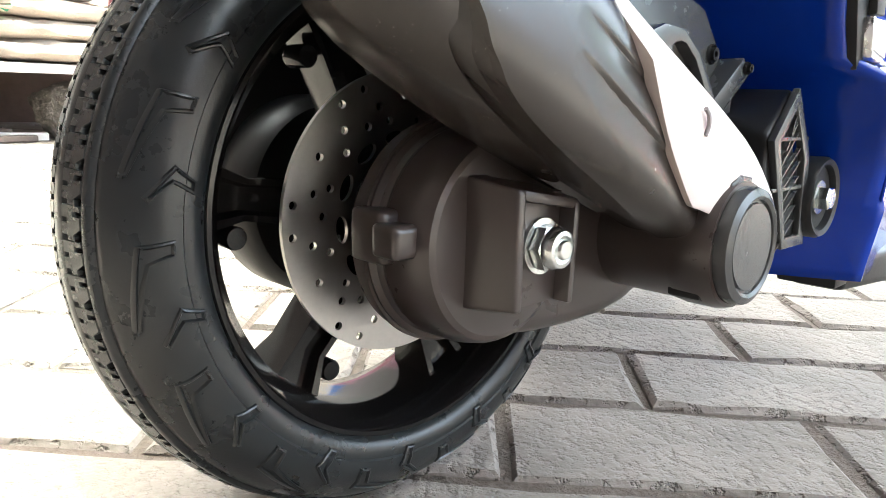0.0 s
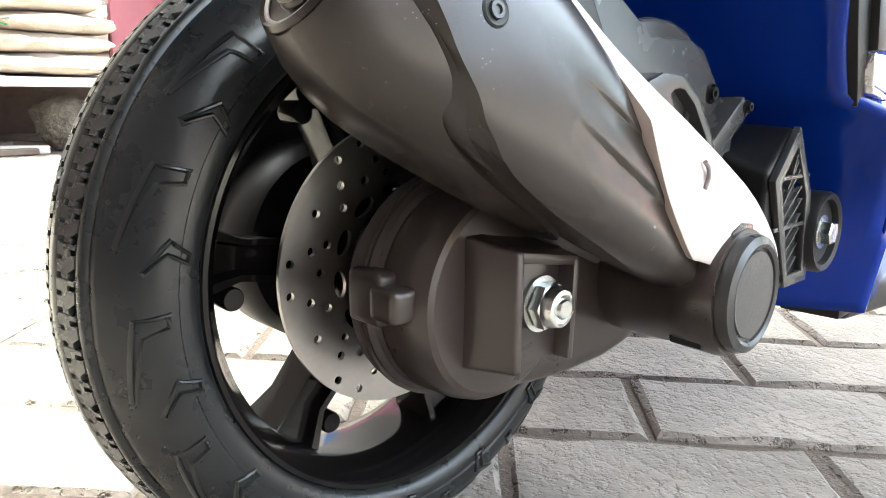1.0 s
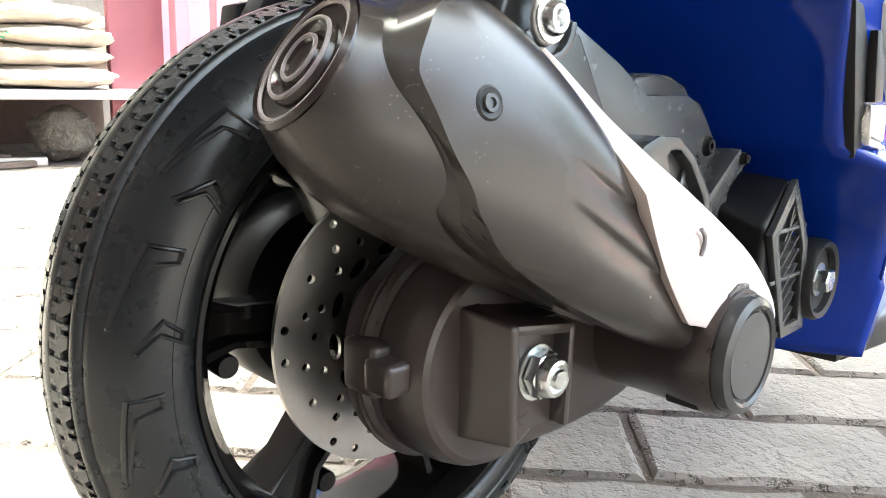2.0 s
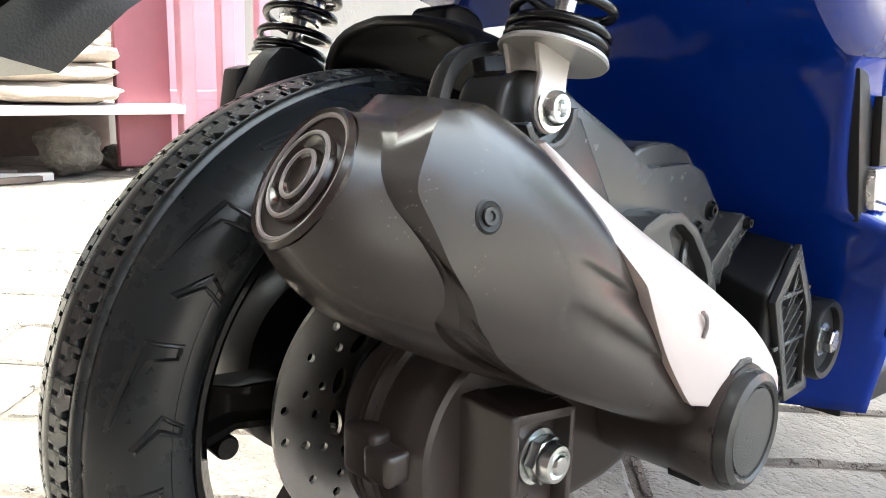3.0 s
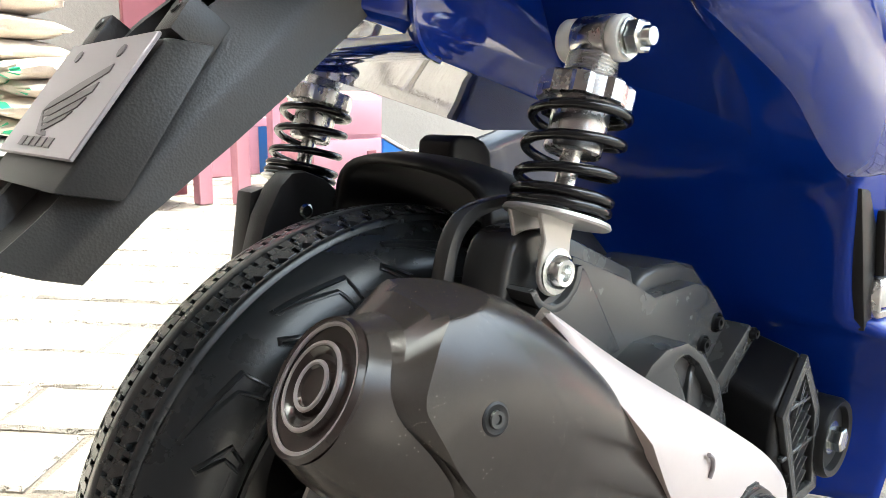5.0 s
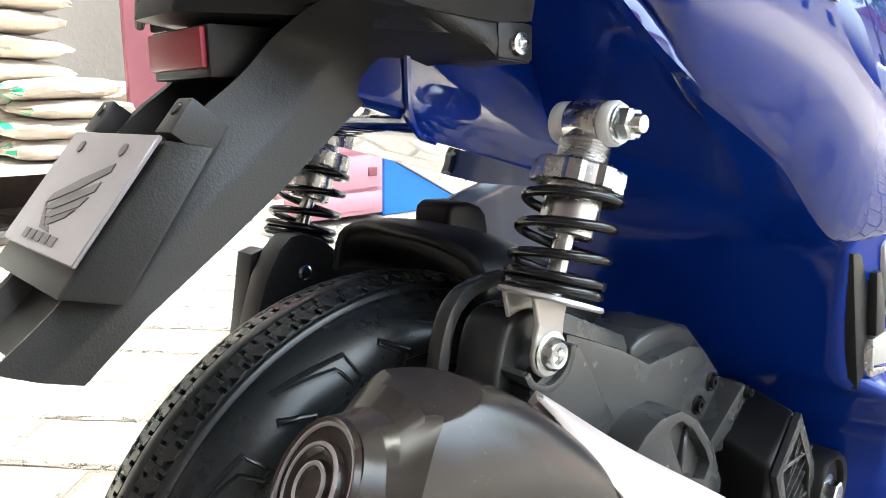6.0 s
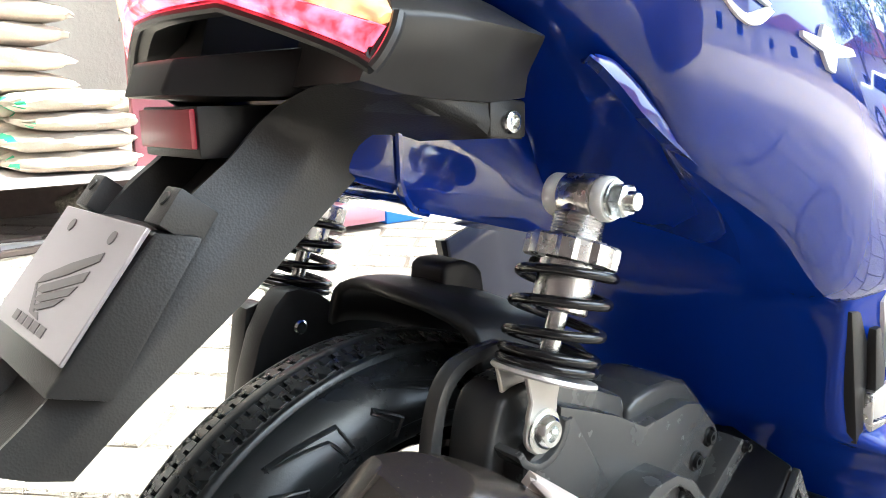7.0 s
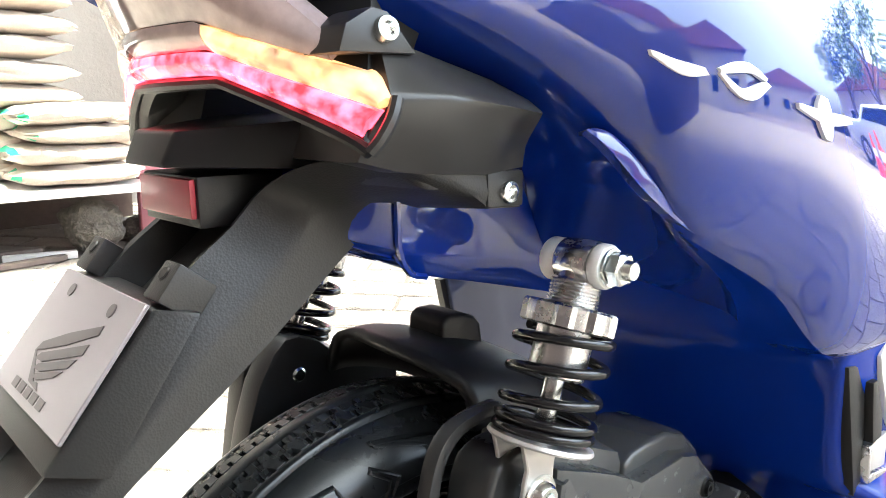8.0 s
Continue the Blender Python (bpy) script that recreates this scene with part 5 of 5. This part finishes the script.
TUB_BLUE = material("blue_wall_paint", (0.02, 0.16, 0.55), 0.5, stain=0.1, stain_size=10)
ROCK = material("rough_stone", (0.15, 0.135, 0.115), 0.95, grain=0.5, grain_size=60, stain=0.5, stain_size=24, bump=0.03, bump_size=55)
DARKWOOD = material("weathered_wood", (0.13, 0.10, 0.085), 0.8, grain=0.3, grain_size=50, stain=0.3, stain_size=6)

tagged(part("wall_back", box((-1.05, 2.36, -0.05), (4.5, 2.50, 3.2)), PLASTER, None, smooth=0), "pale grey plastered wall of the yard", "wall", kind="structure")


def sack(l, d, h, seed):
    """A filled sack lying on its side, longest along x, resting on z 0."""
    rnd_ = random.Random(seed)
    rings = []
    n = 28
    for k in range(17):
        f = k / 16 * 2 - 1
        full = (1 - abs(f) ** 3.6) ** 0.5
        wide = 0.62 + 0.38 * (1 - abs(f) ** 5) ** 0.5
        ring = []
        for j in range(n):
            a = 2 * math.pi * j / n
            c, s_ = math.cos(a), math.sin(a)
            y = math.copysign(abs(c) ** 0.75, c) * d / 2 * wide
            z = math.copysign(abs(s_) ** 0.8, s_) * h / 2 * max(full, 0.24)
            w = 0.11 * h * noise.noise(Vector((f * 3 + seed * 7.1, c * 2.2, s_ * 2.2))) + 0.035 * h * noise.noise(Vector((f * 9 + seed, c * 6, s_ * 6)))
            ring.append((f * l / 2 + 0.01 * rnd_.uniform(-1, 1) * (abs(f) > 0.95), y * (1 + w / h), h / 2 + z + w))
        rings.append(ring)
    return loft(rings)


def sack_thing(x, y, z, l, d, h, seed, turn=0.0, band=False):
    ob = part("grain_sack", sack(l, d, h, seed), SACK, None)
    ob.matrix_world = pose(x, y, z, 0, random.Random(seed).uniform(-2, 2), turn)
    tagged(ob, "plump cream woven grain sack lying on the shelf" if not band else "cream woven grain sack with green printed ends on the shelf", "sack", "sacks on the shelf")
    if band:
        bm = sack(l, d, h, seed)
        tie = bm.copy()
        for b, keep, name, label in ((bm, lambda x: -0.51 * l < x < -0.40 * l, "printed_band", "green printed band"), (tie, lambda x: x > 0.47 * l, "tied_end", "green tied end")):
            bmesh.ops.delete(b, geom=[v for v in b.verts if not keep(v.co.x)], context="VERTS")
            for v in b.verts:
                v.co = Vector((v.co.x, v.co.y * 1.012, h / 2 + (v.co.z - h / 2) * 1.02))
            part(name, b, SACK_GREEN, ob, label)
    return ob


for k in range(9):
    sack_thing(0.170 + 0.010 * math.sin(k * 2.3), 1.90, 0.181 + 0.057 * k, 0.50, 0.34, 0.068, 20 + k)
for k, (x, y, z, l, h) in enumerate(((0.355, 1.68, 0.181, 0.29, 0.054), (0.350, 1.69, 0.228, 0.28, 0.052), (0.372, 1.69, 0.274, 0.26, 0.052), (0.350, 1.70, 0.320, 0.25, 0.050))):
    sack_thing(x, y, z, l, 0.24, h, 40 + k, 3 * k - 4, True)
for k in range(3):
    sack_thing(0.540, 1.93, 0.181 + 0.058 * k, 0.30 - 0.02 * k, 0.26, 0.064, 60 + k, -3)

shelf = tagged(empty("plank_shelf", pose(-0.2, 1.85, 0)), "low white-edged plank shelf loaded with sacks", "shelf")
part("board", box((-0.69, -0.275, 0.158), (0.845, 0.30, 0.180), 0.002, 1), WHITE_BOARD, shelf)
for x in (-0.62, -0.15, 0.80):
    part("trestle_leg", box((x - 0.03, -0.10, 0.0), (x + 0.03, -0.04, 0.158), 0.003, 1), DARKWOOD, shelf)
# dark sheet behind the legs, put in for the shade under the shelf
part("back_board", box((-0.69, 0.26, 0.0), (0.845, 0.29, 0.158)), DARKWOOD, shelf)


def lump(r, seed, squash=0.8):
    bm = bmesh.new()
    bmesh.ops.create_icosphere(bm, subdivisions=4, radius=r)
    for v in bm.verts:
        d = v.co.normalized()
        v.co *= 1 + 0.22 * noise.noise(d * 1.6 + Vector((seed, 0, 0))) + 0.13 * noise.noise(d * 4 + Vector((0, seed, 0))) + 0.07 * noise.noise(d * 11) + 0.03 * noise.noise(d * 24)
        v.co.z *= squash
    low = min(v.co.z for v in bm.verts)
    for v in bm.verts:
        v.co.z -= low
    return bm


st = tagged(part("stone_lump", lump(0.075, 3.0, 0.85), ROCK), "rough grey lump of broken concrete under the shelf", "stone")
st.location = (0.395, 1.70, -0.002)
st = tagged(part("stone_lump", lump(0.045, 8.0, 0.7), ROCK), "small grey stone on the pavers under the shelf", "stone")
st.location = (0.53, 1.75, -0.002)
for k, (x, y, l, a) in enumerate(((0.20, 1.62, 0.22, 8), (0.26, 1.66, 0.16, -12), (0.15, 1.70, 0.25, 3))):
    ob = tagged(part("wood_offcut", box((-l / 2, -0.012, 0), (l / 2, 0.012, 0.014 + 0.004 * k), 0.002, 1), DARKWOOD if k != 1 else WHITE_BOARD), "thin wood offcut lying on the pavers", "wood scrap")
    ob.matrix_world = pose(x, y, 0.0, 0, 0, a)

rack = tagged(empty("pink_rack", pose(0.70, 1.60, 0)), "pink painted metal rack beside the shelf", "rack")
for x, y in ((-0.04, 0.0), (0.04, -0.06), (-0.04, 0.30), (0.30, 0.20)):
    part("post", box((x - 0.020, y - 0.018, 0), (x + 0.020, y + 0.018, 1.2), 0.003, 1), PINK, rack)
for z in (0.175, 0.60):
    part("rail", box((-0.06, 0.28, z), (0.32, 0.30, z + 0.03), 0.002, 1), PINK, rack)
part("side_board", box((-0.20, 0.05, 0.02), (-0.06, 0.07, 0.95), 0.003, 1), MAROON, rack)
panel = tagged(empty("pink_door", pose(1.02, 2.02, 0)), "pink slatted door leaning by the wall", "door")
for k in range(3):
    part("slat_board", box((-0.26 + 0.105 * k, 0, 0.0), (-0.162 + 0.105 * k, 0.025, 1.5), 0.004, 1), PINK, panel)
cab = tagged(empty("pink_cabinet", pose(0.955, 1.41, 0)), "pink painted low cabinet on the pavers", "cabinet")
part("body", box((-0.125, -0.058, 0.015), (0.115, 0.075, 0.30), 0.004, 2), PINK, cab)
for z0, z1 in ((0.030, 0.080), (0.090, 0.180), (0.190, 0.285)):
    part("drawer", box((-0.115, -0.070, z0), (0.105, -0.057, z1), 0.003, 2), PINK, cab)
# small maroon block, slightly proud of the drawer front
part("handle_recess", box((0.055, -0.074, 0.122), (0.085, -0.068, 0.148), 0.002, 1), MAROON, cab)
RAMP_TOP = material("ramp_concrete", (0.40, 0.37, 0.34), 0.85, grain=0.15, grain_size=120, stain=0.35, stain_size=6, bump=0.003, bump_size=90)
ramp = tagged(empty("concrete_ramp", pose(1.088, 1.37, 0)), "low concrete ramp with blue painted side against the wall", "ramp")
part("painted_side", prism([(0.0, 0.0), (0.338, 0.0), (0.0, 0.174)], 0.0, 0.98, 0.003, 1), TUB_BLUE, ramp, smooth=0)
part("ramp_top", hexa([(-0.002, -0.004, 0.1755), (0.345, -0.004, -0.002), (0.345, 0.98, -0.002), (-0.002, 0.98, 0.1755)],
                      [(0.003, -0.004, 0.1845), (0.352, -0.004, 0.005), (0.352, 0.98, 0.005), (0.003, 0.98, 0.1845)], 0.002, 1), RAMP_TOP, ramp, smooth=0)

# unseen dark wall closing the yard, added to darken what the scooter reflects
DARK_WALL = material("dark_brown_wall", (0.045, 0.030, 0.026), 0.8, stain=0.2, stain_size=3, grain=0.06, grain_size=40)
tagged(part("wall_west", box((-1.05, -4.2, -0.05), (-0.90, 2.35, 3.4)), DARK_WALL, None, smooth=0), "unseen dark brown wall closing the yard, added to darken reflections", "wall", kind="structure")
# unseen roof, added and cut to keep sun and high sky off the scooter
SHADE_SHEET = material("shade_sheet", (0.16, 0.15, 0.14), 0.7, stain=0.15, stain_size=2)
eave = [(-0.90, -1.75), (2.60, -1.75), (2.60, 2.20), (2.35, 2.20), (0.45, 0.12), (-0.90, 0.12)]
tagged(part("canopy_roof", loft([[(x, y, z) for x, y in eave] for z in (2.60, 2.66)]), SHADE_SHEET, None, smooth=0), "unseen grey sheet roof added to shade the scooter", "roof", kind="structure")
# ---- the street side, seen in the paint ----
CONE = material("orange_cone_plastic", (0.75, 0.06, 0.05), 0.5, stain=0.15, stain_size=12)
CONE_WHITE = material("white_cone_band", (0.8, 0.8, 0.8), 0.4, stain=0.1)
BARK = material("bark", (0.10, 0.075, 0.055), 0.9, grain=0.4, grain_size=20, stain=0.3, stain_size=5, bump=0.02, bump_size=14)
LEAF = material("leaves", (0.05, 0.10, 0.03), 0.6, jitter=0.5, stain=0.3, stain_size=2)
HOUSE = material("house_paint", (0.55, 0.50, 0.44), 0.8, stain=0.12, stain_size=1.2, grain=0.05)
ROOF = material("clay_roof", (0.28, 0.12, 0.08), 0.8, stain=0.25, stain_size=3)
GLASS_DARK = material("dark_window_glass", (0.02, 0.025, 0.03), 0.08)
CARPAINT = material("silver_car_paint", (0.55, 0.57, 0.60), 0.25, 0.4, stain=0.05, stain_size=2)


def cone(x, y, turn):
    c = empty("traffic_cone", pose(x, y, 0, 0, 0, turn))
    tagged(c, "orange traffic cone with white band on the street", "traffic cone", "traffic cones")
    part("base", box((-0.18, -0.18, 0.0), (0.18, 0.18, 0.03), 0.01, 2), CONE, c)
    part("body", lathe([(0.14, 0.03), (0.085, 0.32), (0.028, 0.70), (0.0, 0.705)], (0, 0, 0), "z", 32), CONE, c)
    part("band", lathe([(0.0885, 0.32), (0.069, 0.45), (0.067, 0.45), (0.0865, 0.32)], (0, 0, 0), "z", 32, closed=True), CONE_WHITE, c)


for x, y, a in ((5.2, -1.9, 10), (6.6, -2.9, 35), (8.4, -4.0, 60)):
    cone(x, y, a)


def tree(x, y, h, seed):
    r = random.Random(seed)
    t = tagged(empty("street_tree", pose(x, y, 0)), "leafy green street tree across the road", "tree")
    trunk = curve3([(0, 0, 0), (0.1, 0.05, h * 0.25), (0.0, 0.1, h * 0.5), (0.1, 0.0, h * 0.72)], 14)
    bm = tube(trunk, lambda f: 0.22 * (1 - 0.6 * f), 12)
    for k in range(7):
        a = 2 * math.pi * k / 7 + r.uniform(-0.3, 0.3)
        s0 = trunk[6 + k % 6]
        tube(curve3([s0, s0 + Vector((math.cos(a) * 0.7, math.sin(a) * 0.7, 0.6)), s0 + Vector((math.cos(a) * 1.5, math.sin(a) * 1.5, 1.3))], 8), lambda f: 0.08 * (1 - 0.7 * f), 8, bm=bm)
    part("trunk", bm, BARK, t)
    verts, faces = [], []
    for k in range(46):
        a, e = r.uniform(0, 6.283), r.uniform(-0.4, 1.2)
        c = Vector((math.cos(a) * math.cos(e) * 1.9, math.sin(a) * math.cos(e) * 1.9, h * 0.74 + math.sin(e) * 1.5)) * r.uniform(0.85, 1.1)
        for _ in range(60):
            p = c + Vector((r.gauss(0, 0.32), r.gauss(0, 0.32), r.gauss(0, 0.24)))
            u = Vector((r.gauss(0, 1), r.gauss(0, 1), r.gauss(0, 1))).normalized() * 0.10
            v = u.orthogonal().normalized() * 0.06
            b = len(verts)
            verts += [p - u, p - v, p + u, p + v]
            faces.append((b, b + 1, b + 2, b + 3))
    me = bpy.data.meshes.new("crown")
    me.from_pydata(verts, [], faces)
    me.materials.append(LEAF)
    ob = new("crown", me)
    ob.parent = t
    ob["kind"] = "stuff"


tree(15.0, -5.0, 5.2, 3)
tree(18.0, -9.5, 6.0, 9)


def house(x, y, w, d, h, turn):
    hs_ = tagged(empty("street_house", pose(x, y, 0, 0, 0, turn)), "low cream painted house with clay roof across the street", "house")
    part("wall", box((-w / 2, -d / 2, 0), (w / 2, d / 2, h)), HOUSE, hs_, smooth=0)
    part("roof", prism([(-w / 2 - 0.4, h), (w / 2 + 0.4, h), (0, h + 1.6)], -d / 2 - 0.4, d / 2 + 0.4), ROOF, hs_, smooth=0)
    for k in range(3):
        xx = -w / 2 + w * (k + 0.5) / 3
        win = part("window", box((xx - 0.55, d / 2 - 0.02, 0.9), (xx + 0.55, d / 2 + 0.04, 2.1)), CONE_WHITE, hs_, smooth=0)
        part("pane", box((xx - 0.48, d / 2 + 0.02, 0.97), (xx + 0.48, d / 2 + 0.05, 2.03)), GLASS_DARK, win, smooth=0)


house(0.6, -12.5, 9.4, 5.0, 3.6, 0)
house(24.0, -9.0, 9.0, 5.0, 3.2, 70)
house(17.0, -20.0, 10.0, 5.0, 3.4, 4)


def car(x, y, turn):
    c = tagged(empty("parked_car", pose(x, y, 0, 0, 0, turn)), "silver hatchback parked across the street", "car")
    body = [(-1.95, 0.35), (-2.0, 0.75), (-1.85, 0.95), (-1.2, 1.02), (-0.75, 1.45), (0.9, 1.50), (1.65, 1.05), (1.95, 0.95), (2.0, 0.40), (1.8, 0.28), (-1.8, 0.28)]
    part("body", prism(body, -0.82, 0.82, 0.10, 3), CARPAINT, c)
    for sgn in (-1, 1):
        y0, y1 = sorted((sgn * 0.80, sgn * 0.835))
        part("side_window", prism([(-1.0, 1.06), (-0.66, 1.39), (0.82, 1.43), (1.35, 1.08)], y0, y1, 0.01, 1), GLASS_DARK, c)
        for xw in (-1.25, 1.25):
            w_ = part("wheel", lathe([(0, -0.10), (0.20, -0.10), (0.30, -0.09), (0.32, -0.05), (0.32, 0.05), (0.30, 0.09), (0.20, 0.10), (0, 0.10)], (xw, sgn * 0.76, 0.32), segs=28), RUBBER, c)
            part("wheel_rim", lathe([(0, -0.112), (0.18, -0.112), (0.19, -0.09), (0.19, 0.09), (0.18, 0.112), (0, 0.112)], (xw, sgn * 0.76, 0.32), segs=20), ALLOY, w_)


car(11.5, -4.6, 65)

# ---- ground: concrete pavers in running bond ----
ACROSS, ALONG = Vector((0.724, 0.690, 0)).normalized(), Vector((0.690, -0.724, 0)).normalized()
PITCH_W, PITCH_L = 0.105, 0.210
ground = tagged(part("ground", box((-60, -60, -0.4), (60, 60, -0.0042)), JOINT, None, smooth=0), "sand joints between concrete pavers", "ground", kind="structure")


def paver(seed):
    """A worn paver with crumbled rounded edges; its top at z 0."""
    rnd = random.Random(seed)
    w, l = PITCH_W / 2 - 0.0022 - rnd.uniform(0, 0.0014), PITCH_L / 2 - 0.0022 - rnd.uniform(0, 0.0014)
    spots = [(-1, -1), (-0.62, -1), (-0.2, -1), (0.25, -1), (0.66, -1), (1, -1), (1, 0.1), (1, 1), (0.6, 1), (0.15, 1), (-0.3, 1), (-0.7, 1), (-1, 1), (-1, -0.15)]
    wob = [(rnd.uniform(-0.0024, 0.0020), rnd.uniform(-0.0026, 0.0020)) for _ in spots]
    rings = []
    for inset, z in ((0.0, -0.010), (0.0004, -0.0040), (0.0046, 0.0)):
        rings.append([(sx * (l - inset) + wx * (1.6 if z == 0 else 0.6), sy * (w - inset) + wy * (1.6 if z == 0 else 0.6), z + rnd.uniform(-0.0008, 0.0004)) for (sx, sy), (wx, wy) in zip(spots, wob)])
    bm = loft(rings, True, False)
    bm.verts.ensure_lookup_table()
    top = bm.faces.new([bm.verts[-14 + i] for i in range(14)])
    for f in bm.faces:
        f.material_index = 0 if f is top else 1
    return bm


pav_meshes = []
for k in range(6):
    me = bpy.data.meshes.new("paver")
    b = paver(k)
    bmesh.ops.recalc_face_normals(b, faces=b.faces)
    b.to_mesh(me)
    b.free()
    me.materials.append(PAVE)
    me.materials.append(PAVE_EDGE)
    pav_meshes.append(me)
turn_m = Matrix(((ALONG.x, ACROSS.x, 0), (ALONG.y, ACROSS.y, 0), (0, 0, 1))).to_4x4()
rnd = random.Random(5)
spots = []
for i in range(-72, 60):
    for j in range(-30, 40):
        n = 0.0075 + PITCH_W * (i + 0.5)
        d = 0.075 + PITCH_L * (j + 0.5) + (PITCH_L / 2 if i % 2 else 0)
        p = ACROSS * n + ALONG * d
        spots.append((p, rnd.uniform(-0.0018, 0.0012), rnd.uniform(-0.7, 0.7), rnd.uniform(-0.5, 0.5), rnd.uniform(-0.5, 0.5), rnd.randrange(6)))
spots.sort(key=lambda s: (s[0] - Vector((0.25, 0.45, 0))).length)
for p, dz, rz, rx, ry, k in spots[:300]:
    share("paver", pav_meshes[k], ground, pose(p.x, p.y, dz, rx, ry, rz) @ turn_m)
verts, faces, slots = [], [], []
for p, dz, rz, rx, ry, k in spots[300:]:
    m = pose(p.x, p.y, dz, rx, ry, rz) @ turn_m
    base = len(verts)
    verts += [m @ v.co for v in pav_meshes[k].vertices]
    faces += [[base + i for i in f.vertices] for f in pav_meshes[k].polygons]
    slots += [f.material_index for f in pav_meshes[k].polygons]
me = bpy.data.meshes.new("far_pavers")
me.from_pydata(verts, [], faces)
me.materials.append(PAVE)
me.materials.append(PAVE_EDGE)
me.polygons.foreach_set("material_index", slots)
tagged(new("far_pavers", me), "grey concrete pavers laid in running bond", "pavers", kind="stuff")
